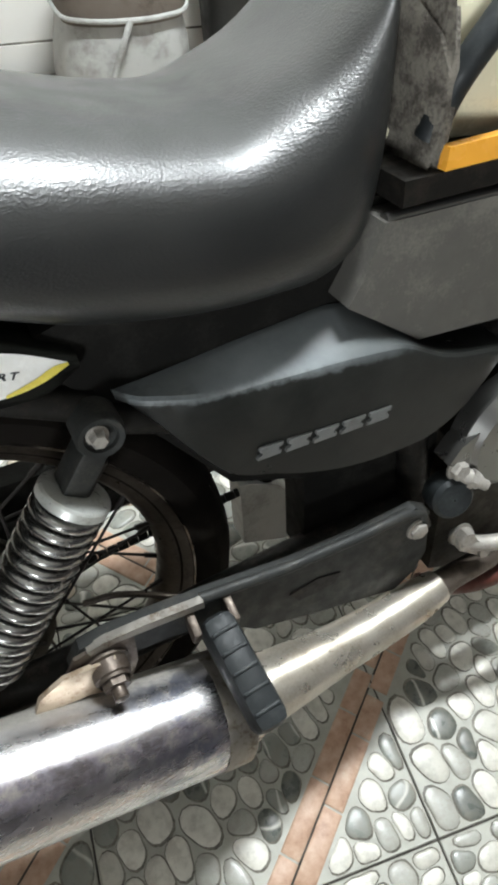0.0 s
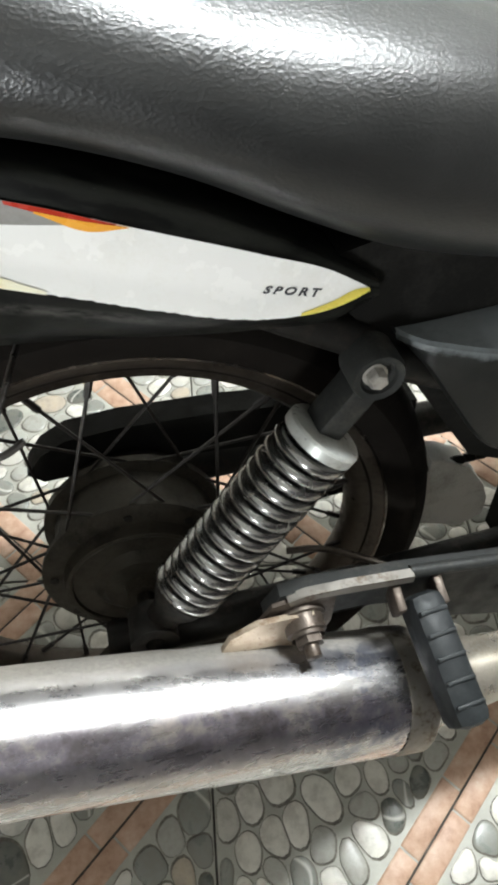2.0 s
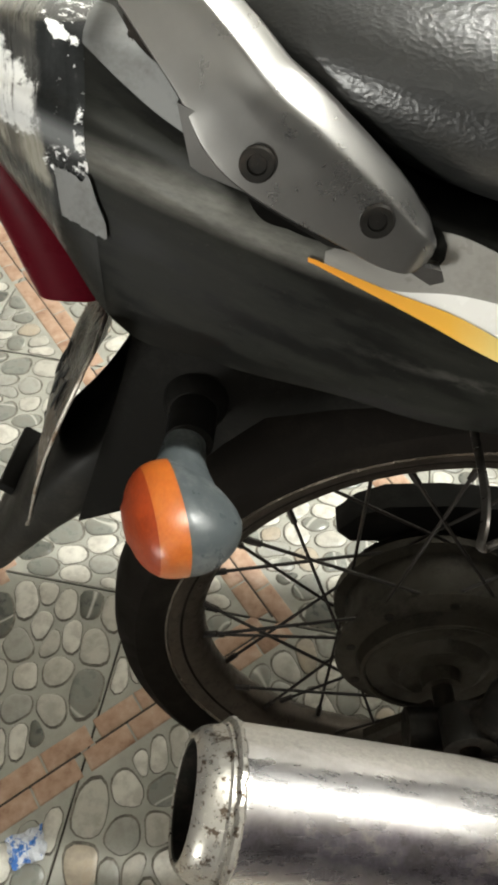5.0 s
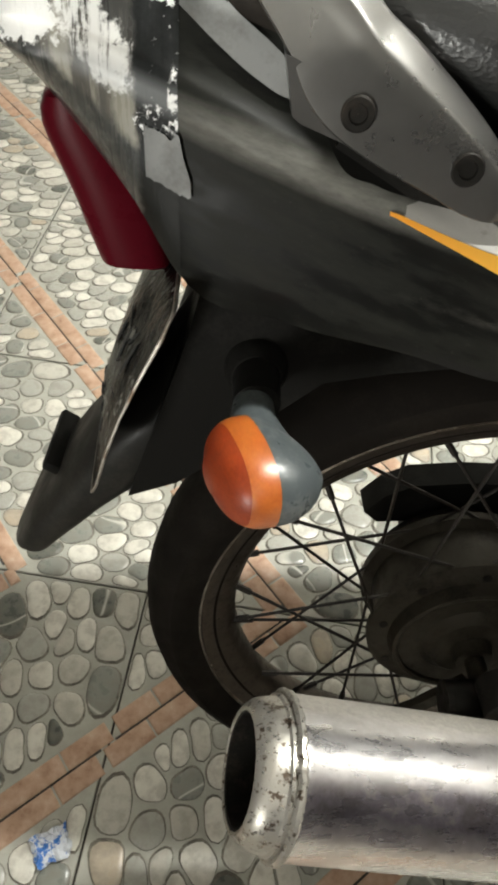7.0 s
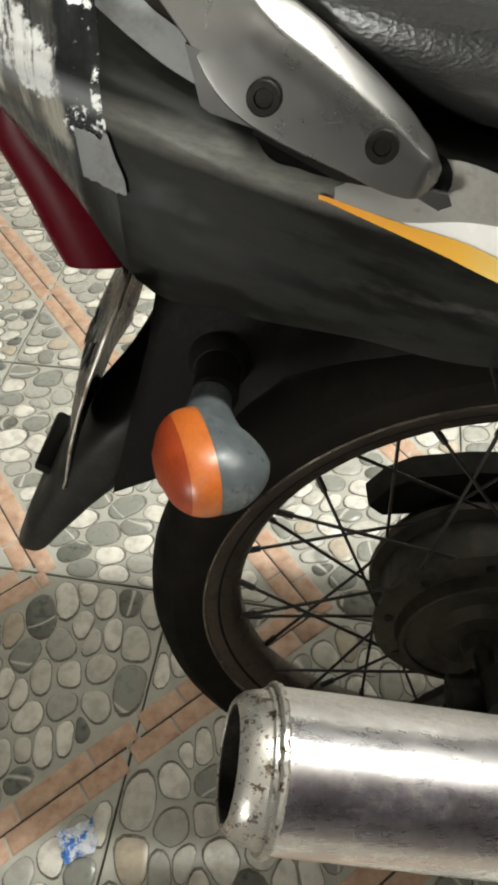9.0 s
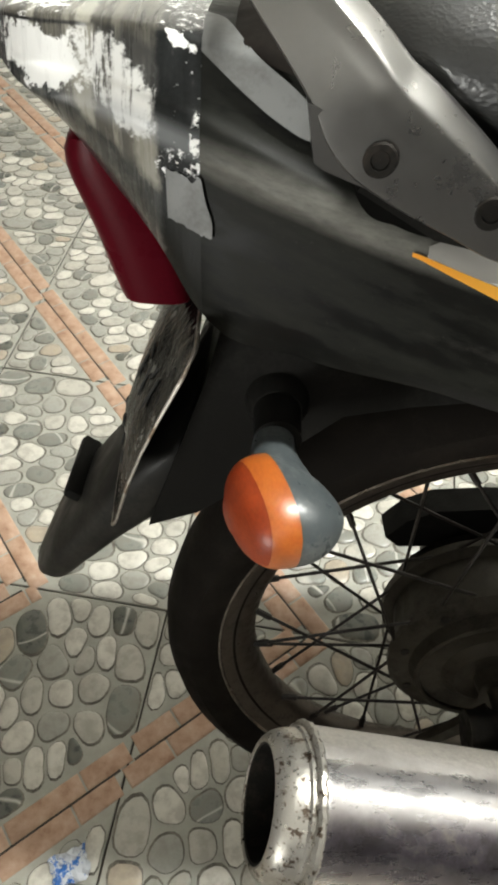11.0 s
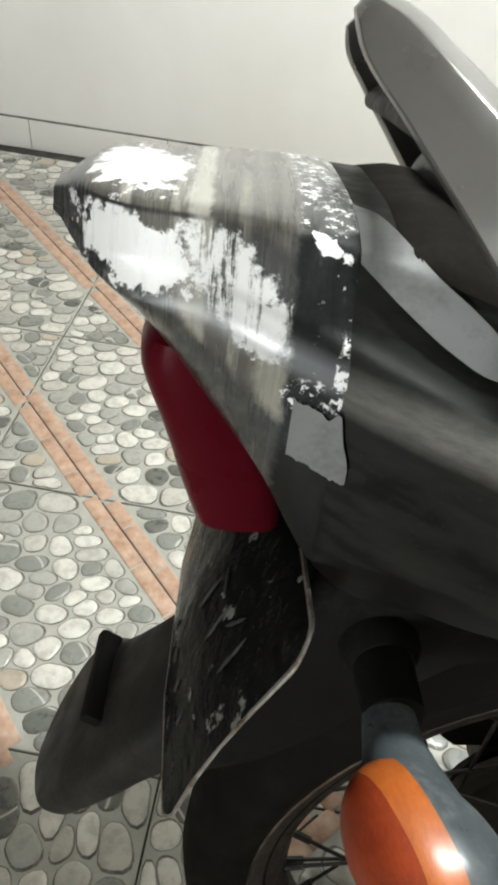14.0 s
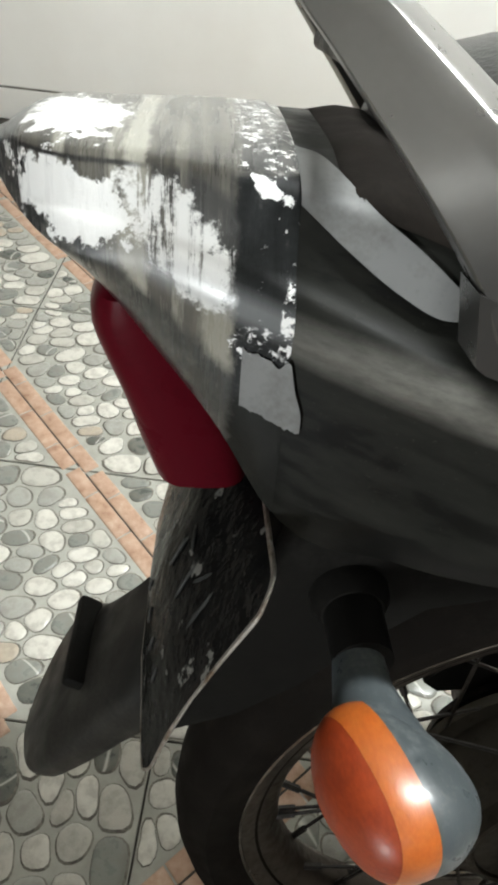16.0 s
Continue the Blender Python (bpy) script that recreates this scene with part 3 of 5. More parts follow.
AXLE_Z = 0.2905
FOOT = Vector((-0.060, 0.312, 0.2787)) - 0.286 * RISE
bike = tagged(new("motorcycle"), "black motorcycle with chrome exhaust leaning on pebble tiles", "motorcycle")
bike.matrix_world = Matrix(((AHEAD.x, LEFT.x, RISE.x, FOOT.x), (AHEAD.y, LEFT.y, RISE.y, FOOT.y), (AHEAD.z, LEFT.z, RISE.z, FOOT.z), (0, 0, 0, 1)))

# ---- seat
seat_top = curve((-0.215, 0.782), (-0.19, 0.797), (-0.14, 0.804), (-0.06, 0.803), (0.0, 0.797), (0.06, 0.783), (0.12, 0.764), (0.19, 0.743), (0.25, 0.728), (0.30, 0.724), (0.33, 0.734), (0.366, 0.756), (0.39, 0.782), (0.41, 0.808), (0.43, 0.832))
seat_low = curve((-0.215, 0.756), (-0.15, 0.734), (-0.1, 0.715), (-0.05, 0.704), (0.0, 0.694), (0.06, 0.674), (0.12, 0.645), (0.17, 0.622), (0.23, 0.606), (0.31, 0.598), (0.365, 0.599), (0.385, 0.609), (0.40, 0.645), (0.415, 0.695), (0.43, 0.770))
seat_half = curve((-0.215, 0.045), (-0.20, 0.074), (-0.175, 0.096), (-0.14, 0.109), (-0.10, 0.1175), (-0.05, 0.127), (0.0, 0.1335), (0.05, 0.1365), (0.1, 0.138), (0.2, 0.136), (0.3, 0.132), (0.345, 0.128), (0.37, 0.121), (0.39, 0.109), (0.405, 0.094), (0.42, 0.073), (0.43, 0.052))


def seat_ring(x, grow=0.0):
    """A section: rounded like an egg at the rear, with a flatter top and a firmer shoulder at the dip."""
    zt, zb, hw = seat_top(x) + grow, seat_low(x) - grow, seat_half(x) + grow
    firm = max(0.0, min(1.0, (x - 0.08) / 0.16))
    firm = firm * firm * (3 - 2 * firm)
    mid, ring = zb + (0.33 + 0.17 * firm) * (zt - zb), []
    nose = max(0.0, min(1.0, (x - 0.33) / 0.1))
    for a in np.linspace(0, 2 * math.pi, 64, endpoint=False):
        c, s = math.cos(a), math.sin(a)
        power = 2.05 + 1.65 * firm if s > 0 else 2.85
        y = hw * math.copysign(abs(c) ** (2 / power), c)
        z = mid + (zt - mid if s > 0 else mid - zb) * math.copysign(abs(s) ** (2 / power), s)
        up = (z - zb) / (zt - zb)
        y *= 1.0 - (0.03 + 0.10 * firm) * up**2 - (0.15 - 0.05 * firm) * (1 - up) ** (2.2 + 0.8 * firm)
        z += 0.006 * up * (1 - (y / hw) ** 2)
        ring.append((x + 0.045 * nose * (1 - (y / hw) ** 2) * up, y, z))
    return ring


xs = [-0.215, -0.208, -0.198, *np.linspace(-0.185, 0.37, 48), *np.linspace(0.378, 0.43, 9)]
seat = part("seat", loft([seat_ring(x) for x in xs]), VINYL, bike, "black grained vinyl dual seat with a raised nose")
part("seat_pan", loft([[(x, 0.8 * y, z - 0.012) for x, y, z in seat_ring(x, -0.012)] for x in np.linspace(-0.19, 0.38, 24)]), FENDER, bike)

# ---- tail cowl: curves of its edges along the bike
cowl_top = curve((-0.3564, 0.766), (-0.345, 0.774), (-0.3165, 0.775), (-0.25, 0.775), (-0.2, 0.770), (-0.15, 0.745), (-0.1, 0.72), (0.0, 0.70), (0.1, 0.655), (0.17, 0.612))
shoulder_z = curve((-0.3564, 0.761), (-0.3355, 0.766), (-0.2975, 0.767), (-0.25, 0.760), (-0.2, 0.745), (-0.15, 0.722), (-0.1, 0.706), (0.0, 0.688), (0.1, 0.648), (0.17, 0.609))
shoulder_y = curve((-0.3564, 0.014), (-0.3403, 0.039), (-0.2975, 0.060), (-0.25, 0.071), (-0.2, 0.078), (-0.15, 0.09), (-0.1, 0.10), (0.1, 0.102), (0.17, 0.095))
crease_z = curve((-0.3564, 0.758), (-0.3355, 0.748), (-0.2975, 0.742), (-0.25, 0.728), (-0.2, 0.707), (-0.16, 0.692), (-0.1, 0.668), (0.0, 0.634), (0.1, 0.606), (0.17, 0.604))
crease_y = curve((-0.3564, 0.016), (-0.3403, 0.044), (-0.2975, 0.070), (-0.25, 0.086), (-0.2, 0.096), (-0.15, 0.103), (-0.1, 0.107), (0.0, 0.108), (0.1, 0.107), (0.17, 0.098))
lower_z = curve((-0.3564, 0.755), (-0.3355, 0.741), (-0.3184, 0.729), (-0.2975, 0.708), (-0.2738, 0.682), (-0.2519, 0.648), (-0.2, 0.631), (-0.13, 0.618), (-0.09, 0.606), (0.0, 0.595), (0.1, 0.585), (0.15, 0.585), (0.17, 0.597))
lower_y = curve((-0.3564, 0.006), (-0.3403, 0.028), (-0.2975, 0.055), (-0.25, 0.077), (-0.2, 0.088), (0.0, 0.093), (0.17, 0.09))


def cowl_half(x):
    """The half section at x: pairs of y and z from the top to the lower edge."""
    t, zs, ys, zc, yc, zl, yl = cowl_top(x), shoulder_z(x), shoulder_y(x), crease_z(x), crease_y(x), lower_z(x), lower_y(x)
    d, dl = min(0.011, (zs - zc) * 0.35), min(0.012, (zc - zl) * 0.3)
    keys = [(0, t), (ys * 0.55, t - 0.001), (ys * 0.92, zs + (t - zs) * 0.55), (ys, zs), (ys + (yc - ys) * 0.42, zs + (zc - zs) * 0.5), (yc - 0.27 * d, zc + d), (yc, zc), (yc - 0.22 * dl, zc - dl), (yl + (yc - yl) * 0.45, zc + (zl - zc) * 0.75), (yl, zl)]
    fy, fz = curve(*[(i, k[0]) for i, k in enumerate(keys)]), curve(*[(i, k[1]) for i, k in enumerate(keys)])
    return [(fy(s), fz(s)) for s in np.linspace(0, len(keys) - 1, 28)]


def cowl_y(x, z):
    """The outside of the right-hand flank at a height."""
    half = cowl_half(x)[::-1]
    return -float(np.interp(z, [h[1] for h in half], [h[0] for h in half]))


def cowl_ring(x, out=0.0):
    half = cowl_half(x)
    full = [(-y - out * min(1.0, y / 0.03), z + out * (1 if k < 12 else 0)) for k, (y, z) in enumerate(half)]
    return [(x, y, z) for y, z in full] + [(x, -y, z) for y, z in full[::-1][:-1]]


xs = [-0.3564, -0.3525, -0.347, *np.linspace(-0.340, 0.165, 56), 0.170]
cowl = part("tail_cowl", loft([cowl_ring(x) for x in xs], angle=50), PLASTIC, bike, "scuffed black plastic tail cowl")
xs = [-0.3578, -0.3535, -0.348, *np.linspace(-0.341, -0.251, 18)]
part("tape", loft([cowl_ring(x, 0.0012 if x < -0.252 else 0.0002) for x in xs], caps=False), TAPE, cowl, "glossy streaked tape wrapped round the tail")


def flank_patch(x0, x1, upper, lower, out=0.001, nx=40, nz=8):
    """A thin film on the cowl's flank between two heights along x."""
    grid, faces = [], []
    for x in np.linspace(x0, x1, nx):
        zu, zl = upper(x), lower(x)
        for v in np.linspace(0, 1, nz):
            z = zu + (zl - zu) * v
            grid.append((x, cowl_y(x, z) - out, z))
    for i in range(nx - 1):
        for j in range(nz - 1):
            a = i * nz + j
            faces.append((a, a + 1, a + nz + 1, a + nz))
    return mesh_of("m", grid, faces)


stick_top = curve((-0.156, 0.6965), (-0.13, 0.704), (-0.103, 0.709), (-0.075, 0.7015), (-0.038, 0.6895), (-0.006, 0.6795), (0.022, 0.669), (0.097, 0.641), (0.138, 0.624), (0.163, 0.6085))
stick_low = curve((-0.156, 0.694), (-0.099, 0.669), (-0.07, 0.655), (-0.005, 0.632), (0.038, 0.618), (0.102, 0.602), (0.142, 0.601), (0.163, 0.607))
film_mid = curve((-0.156, 0.6960), (-0.12, 0.684), (-0.09, 0.6835), (-0.06, 0.679), (-0.02, 0.673), (0.015, 0.669))
gold_mid = curve((-0.156, 0.6958), (-0.12, 0.6835), (-0.09, 0.674), (-0.06, 0.660), (-0.03, 0.6455), (-0.015, 0.6375))
part("white_band", flank_patch(-0.150, 0.163, lambda x: min(stick_top(x), film_mid(x) + 0.001) if x < 0.012 else stick_top(x), lambda x: stick_low(x) + (0.0011 * noise.noise(Vector((x * 260, 2.2, 0))) if -0.06 < x < 0.115 else 0.0), 0.0010, 170), WHITE, cowl, "glossy white sticker band")
part("grey_band", flank_patch(-0.150, 0.014, stick_top, film_mid, 0.0014), GREYFILM, cowl, "matt grey sticker band")
part("orange_band", flank_patch(-0.157, -0.015, gold_mid, stick_low, 0.0016), fading_sticker(), cowl, "orange sticker stripe fading to yellow")
part("yellow_tip", flank_patch(0.120, 0.1632, curve((0.120, 0.6025), (0.140, 0.6060), (0.155, 0.6095), (0.1632, 0.6086)), stick_low, 0.0016, 30, 4), YELLOW, cowl, "yellow tip of the sticker")
part("red_edge", flank_patch(-0.024, 0.024, stick_top, curve((-0.024, 0.6835), (0.0, 0.6740), (0.024, 0.6665)), 0.0018, 12, 4), SCARLET, cowl, "red edge of the sticker")
part("amber_edge", flank_patch(-0.012, 0.030, curve((-0.012, 0.6790), (0.010, 0.6715), (0.030, 0.6660)), curve((-0.012, 0.678), (0.010, 0.6665), (0.030, 0.6656)), 0.0020, 24, 4), ORANGE, cowl, "orange edge of the sticker")
part("silver_band", flank_patch(-0.251, -0.197, curve((-0.251, 0.7742), (-0.242, 0.7728), (-0.226, 0.7620), (-0.211, 0.7520), (-0.197, 0.741)), curve((-0.251, 0.7640), (-0.234, 0.7510), (-0.219, 0.7410), (-0.203, 0.7340), (-0.197, 0.734)), 0.0024, 30, 9), GREYPAINT, cowl, "silver-grey painted flash")
part("grey_patch", flank_patch(-0.2665, -0.2455, lambda x: 0.7175 - 4.0 * max(0.0, x + 0.2505) - 0.12 * (x + 0.2585) + 0.0045 * noise.noise(Vector((x * 230, 1.3, 0))), lambda x: 0.6945 - 0.35 * (x + 0.2585) + 0.0016 * noise.noise(Vector((x * 190, 4.1, 0))) + 0.0012 * noise.noise(Vector((x * 760, 7.1, 0))), 0.0022, 64, 6), GREYPAINT, cowl, "bare grey paint patch")
text = bpy.data.curves.new("print", "FONT")
text.body, text.size, text.extrude, text.shear, text.space_character = "SPORT", 0.0082, 0.0002, 0.3, 1.45
text.offset = 0.00022
word = new("print", text)
dg = bpy.context.evaluated_depsgraph_get()
word_me = bpy.data.meshes.new_from_object(word.evaluated_get(dg))
bpy.data.objects.remove(word)
word_me.transform(Matrix.Translation((0.097, cowl_y(0.115, 0.617) - 0.0016, 0.6185)) @ Matrix.Rotation(radians(14), 4, "Y") @ Matrix.Rotation(radians(90), 4, "X") @ Matrix.Diagonal((1.06, 0.76, 1.0, 1.0)))
for v in word_me.vertices:
    v.co.y += cowl_y(v.co.x, v.co.z) - cowl_y(0.115, 0.617)
word_me.materials.clear()
part("print", word_me, INK, cowl, "small dark lettering")
for x, z, w in ((-0.055, 0.668, 0.007), (-0.042, 0.662, 0.007)):
    part("print_bar", block((w, 0.0006, 0.0016), Matrix.Translation((x, cowl_y(x, z) - 0.0014, z)) @ Matrix.Rotation(radians(18), 4, "Y"), 0), INK, cowl)

for x, drop in ((0.0, 0.0), (0.019, 0.008)):
    part("hook", tube(smooth_path([(x - 0.058, -0.086, 0.596), (x - 0.062, -0.115, 0.600 - 0.5 * drop), (x - 0.066, -0.142, 0.603 - drop), (x - 0.070, -0.160, 0.603 - drop), (x - 0.072, -0.168, 0.597 - drop), (x - 0.069, -0.166, 0.591 - drop), (x - 0.062, -0.162, 0.591 - drop), (x - 0.056, -0.160, 0.594 - drop)], 34), 0.0024, 8, 0.7), HOOK, bike, "bare steel luggage hook")

# Black sheet over the cowl top, painting the dark of the gap behind the seat.
gap_sheet = []
gap_sheet_xs = np.linspace(-0.238, -0.185, 14)
for x in gap_sheet_xs:
    right = [(-y, z + 0.0026 * min(1.0, (x + 0.2385) / 0.012)) for y, z in cowl_half(x)[:9]]
    gap_sheet.append([(x, y, z) for y, z in right[::-1]] + [(x, -y, z) for y, z in right[1:]])
rows = len(gap_sheet[0])
gap_sheet_faces = [(i * rows + j, i * rows + j + 1, (i + 1) * rows + j + 1, (i + 1) * rows + j) for i in range(len(gap_sheet) - 1) for j in range(rows - 1)]
part("gap_sheet", mesh_of("gap_sheet", [v for ring in gap_sheet for v in ring], gap_sheet_faces), TYRE, cowl, "matt black sheet for the dark gap behind the seat")

# ---- rear mudguard with its flap
def guard_ring(x, z, tilt, hw, depth, far):
    """A rounded channel section across the flap, square to its run."""
    ring = []
    for a in np.linspace(0, 2 * math.pi, 36, endpoint=False):
        c, s = math.cos(a), math.sin(a)
        v = depth / 2 * (math.copysign(abs(s) ** 0.6, s) - 1)
        ring.append((x - v * math.sin(tilt), (far if c > 0 else hw) * math.copysign(abs(c) ** 0.6, c), z + v * math.cos(tilt)))
    return ring


run = [(-0.225, 0.640, 65, 0.062, 0.06, 0.030), (-0.250, 0.600, 62, 0.062, 0.062, 0.022), (-0.275, 0.562, 57, 0.062, 0.062, 0.014), (-0.305, 0.528, 54, 0.062, 0.056, 0.010), (-0.328, 0.497, 58, 0.061, 0.05, 0.022), (-0.346, 0.469, 62, 0.058, 0.042, 0.038), (-0.356, 0.454, 63, 0.057, 0.039, 0.051), (-0.371, 0.431, 64, 0.054, 0.034, 0.057), (-0.3845, 0.405, 67, 0.047, 0.028, 0.050), (-0.3915, 0.391, 70, 0.035, 0.022, 0.037), (-0.3950, 0.384, 72, 0.017, 0.014, 0.017)]
fan = [curve(*[(i, r[k]) for i, r in enumerate(run)]) for k in range(6)]
rings = [guard_ring(fan[0](i), fan[1](i), radians(fan[2](i)), fan[3](i), fan[4](i), fan[5](i)) for i in np.linspace(0, len(run) - 1, 44)]
mudguard = part("mudguard", loft(rings), FLAP, bike, "matt black plastic rear mudguard and flap")
part("side_skirt", prism([(0.02, 0.62), (-0.03, 0.598), (-0.09, 0.592), (-0.13, 0.586), (-0.169, 0.577), (-0.193, 0.555), (-0.225, 0.518), (-0.257, 0.492), (-0.29, 0.478), (-0.25, 0.60), (-0.235, 0.66), (-0.16, 0.66)], -0.064, 0.064, 0.010, 3), FENDER, mudguard)
part("rib", block((0.016, 0.066, 0.009), pose(-0.3500, 0.002, 0.4690, 0, 33, 0), 0.003), FENDER, mudguard)

# ---- number plate
turn = pose(-0.273, 0, 0.592, 0, 23, 0)


def plate_at(u, v, out=0.0):
    """A place on the bent sheet: bowed backwards in the middle, with shallow dents."""
    bow = 0.017 * max(0.0, 1 - ((u + 0.02) / 0.115) ** 2) * max(0.0, 1 - ((v + 0.01) / 0.078) ** 2)
    dent = 0.0022 * noise.noise(Vector((u * 26, v * 26, 1.7))) + 0.0012 * noise.noise(Vector((u * 70, v * 55, 5.1)))
    return turn @ Vector((-bow + dent + out, u, v))


corners = []
for cx, cz, a0 in ((-0.105, 0.043, 90), (-0.105, -0.058, 180), (0.097, -0.058, 270), (0.097, 0.043, 0)):
    for a in np.linspace(a0, a0 + 90, 6):
        corners.append((cx + 0.014 * math.cos(radians(a)), cz + 0.014 * math.sin(radians(a))))
edge = [(a[0] + (b[0] - a[0]) * k / 4, a[1] + (b[1] - a[1]) * k / 4) for a, b in zip(corners, corners[1:] + corners[:1]) for k in range(4)]
plate_rings = []
for k, out in ((0.02, 0.0), *((k, 0.0) for k in np.linspace(0.12, 1.0, 12)), (1.0, 0.0016), *((k, 0.0016) for k in np.linspace(0.88, 0.12, 8)), (0.02, 0.0016)):
    plate_rings.append([plate_at(-0.004 + (u + 0.004) * k, -0.0075 + (v + 0.0075) * k, out) for u, v in edge])
plate_ob = part("number_plate", loft(plate_rings), PLATE, bike, "bent black number plate with a worn bright edge")
part("plate_edge", tube([plate_at(u, v, 0.0006) for u, v in (*edge, edge[0])], [0.0010 + 0.0006 * noise.noise(Vector((u * 60, v * 60, 3.3))) for u, v in (*edge, edge[0])], 6, caps=False), STEEL, plate_ob)

for u, v, tilt, length in ((-0.062, 0.012, 8, 0.021), (-0.048, 0.016, -20, 0.014), (-0.040, 0.004, 8, 0.022), (-0.024, 0.014, 60, 0.013), (-0.020, 0.000, 5, 0.020), (-0.058, -0.040, 8, 0.010), (-0.040, -0.042, 8, 0.009), (-0.024, -0.041, 8, 0.010), (-0.006, -0.040, 8, 0.008)):
    stroke = [plate_at(u - 0.030 + k * length * math.sin(radians(tilt)), v + k * length * math.cos(radians(tilt)), -0.0004) for k in np.linspace(-0.5, 0.5, 7)]
    part("raised_bar", tube(stroke, [0.0002, 0.0006, 0.0009, 0.0006, 0.0009, 0.0005, 0.0002], 8), BRACKET, plate_ob)

# ---- tail light
TOP_Z = 0.726
rear_x, front_x = curve((0.636, -0.300), (0.655, -0.307), (0.675, -0.313), (0.70, -0.322), (0.718, -0.3285), (0.738, -0.3290)), curve((0.636, -0.255), (0.66, -0.258), (0.70, -0.275), (0.738, -0.30))
rings = []
for z in (0.636, 0.639, *np.linspace(0.646, TOP_Z - 0.004, 12), TOP_Z - 0.001, TOP_Z):
    a, b, hw = rear_x(z) + 0.012 * max(0.0, (z - 0.700) / 0.026) ** 2, front_x(z), 0.053 if 0.637 < z < TOP_Z - 0.002 else 0.047
    rings.append([((a + b) / 2 + (b - a) / 2 * math.copysign(abs(math.cos(t)) ** 0.55, math.cos(t)), hw * math.copysign(abs(math.sin(t)) ** 0.55, math.sin(t)), z) for t in np.linspace(0, 2 * math.pi, 32, endpoint=False)])
part("tail_light", loft(rings), RED, bike, "dark red tail light lens")

# ---- grab rail: two blades joined behind the seat
blade_x = curve((0, -0.1085), (0.3, -0.113), (1, -0.1225), (2, -0.1385), (3, -0.165), (4, -0.1815), (5, -0.1945), (6, -0.217), (7, -0.240), (8, -0.256), (8.4, -0.261))
blade_z = curve((0, 0.7075), (0.3, 0.7085), (1, 0.7125), (2, 0.7235), (3, 0.740), (4, 0.7515), (5, 0.7675), (6, 0.790), (7, 0.8115), (8, 0.8265), (8.4, 0.831))
blade_w = curve((0, 0.003), (0.3, 0.0085), (1, 0.0130), (2, 0.0168), (3, 0.0210), (4, 0.0212), (5, 0.0178), (6, 0.0142), (7, 0.0108), (8, 0.0074), (8.4, 0.003))
blade_y = curve((0, 0.112), (2, 0.1105), (3, 0.1090), (4, 0.1080), (5, 0.1055), (6, 0.0975), (7, 0.083), (8, 0.066), (8.4, 0.060))


# the blade's section: flat face with a broad bevel along the upper edge
SECTION = ((1.0, 0.72), (0.988, 0.91), (0.955, 0.985), (0.85, 1.0), (0.35, 1.0), (0.0, 1.0), (-0.48, 0.99), (-0.54, 0.93), (-0.61, 0.79), (-0.78, 0.36), (-0.92, 0.0), (-0.98, -0.22), (-1.0, -0.5), (-0.98, -0.8), (-0.9, -0.95), (0.0, -1.0), (0.9, -0.95), (1.0, -0.6))


def blade_ring(s, side):
    ahead = Vector((blade_x(s + 0.05) - blade_x(s - 0.05), blade_z(s + 0.05) - blade_z(s - 0.05))).normalized()
    up, w = Vector((-ahead.y, ahead.x)), blade_w(s)
    th, twist = min(0.0100 - 0.0045 * max(0.0, min(1.0, (s - 4.4) / 3)), w), 0.22 * max(0.0, min(1.0, (s - 4.4) / 2))
    return [(blade_x(s) + up.x * w * u, side * (blade_y(s) + th * v + twist * w * u), blade_z(s) + up.y * w * u) for u, v in SECTION]


stations = [0, 0.12, 0.3, *np.linspace(0.5, 8.0, 44), 8.2, 8.4]
rail = part("grab_rail", loft([blade_ring(s, -1) for s in stations]), SILVER, bike, "worn silver alloy grab rail")
part("far_blade", loft([[(x + 0.014, y, z - 0.004) for x, y, z in blade_ring(s, 1)] for s in stations]), SILVER, rail)
part("crossbar", tube(smooth_path([(-0.226, -0.090, 0.797), (-0.229, -0.060, 0.799), (-0.230, 0.0, 0.800), (-0.229, 0.060, 0.799), (-0.226, 0.090, 0.797)], 30), 0.0060, 16, 0.8), GREASE, rail)
for x, y, z in ((-0.180, -0.1192, 0.738), (-0.134, -0.1212, 0.7205)):
    part("bolt", lathe([(0, 0.0067), (0.0010, 0.0067), (0.0016, 0.0060), (0.0016, 0.0038), (0.0004, 0.0034), (0.0004, 0.0001)], (x, y, z), (0, -1, 0), 28), GREASE, rail, "black socket bolt")
part("corner", prism([(-0.2088, 0.7560), (-0.2065, 0.7450), (-0.2045, 0.7350), (-0.2010, 0.7325), (-0.1800, 0.7250), (-0.178, 0.735), (-0.192, 0.750)], -0.1166, -0.1000, 0.0026, 3), SILVER, rail)
# Black film on the cowl paints the shade that the rail casts below itself.
part("rail_shade", flank_patch(-0.193, -0.1005, curve((-0.193, 0.737), (-0.16, 0.725), (-0.13, 0.718), (-0.11, 0.712), (-0.1015, 0.7065), (-0.099, 0.7005)), curve((-0.193, 0.7350), (-0.183, 0.7150), (-0.1646, 0.7056), (-0.1367, 0.6992), (-0.1102, 0.6940), (-0.103, 0.6945), (-0.1005, 0.6990)), 0.0026, 40, 6), FENDER, rail, "black film for the shade under the rail's foot")
part("foot_lip", prism([(-0.131, 0.7040), (-0.112, 0.7012), (-0.1040, 0.6995), (-0.1020, 0.6950), (-0.1075, 0.6930), (-0.118, 0.6990)], -0.1165, -0.1080, 0.0010), SILVER, rail)
part("bracket", prism([(-0.112, 0.707), (-0.106, 0.702), (-0.110, 0.695), (-0.150, 0.703), (-0.185, 0.722), (-0.18, 0.735)], -0.107, -0.092, 0.003), FENDER, rail)

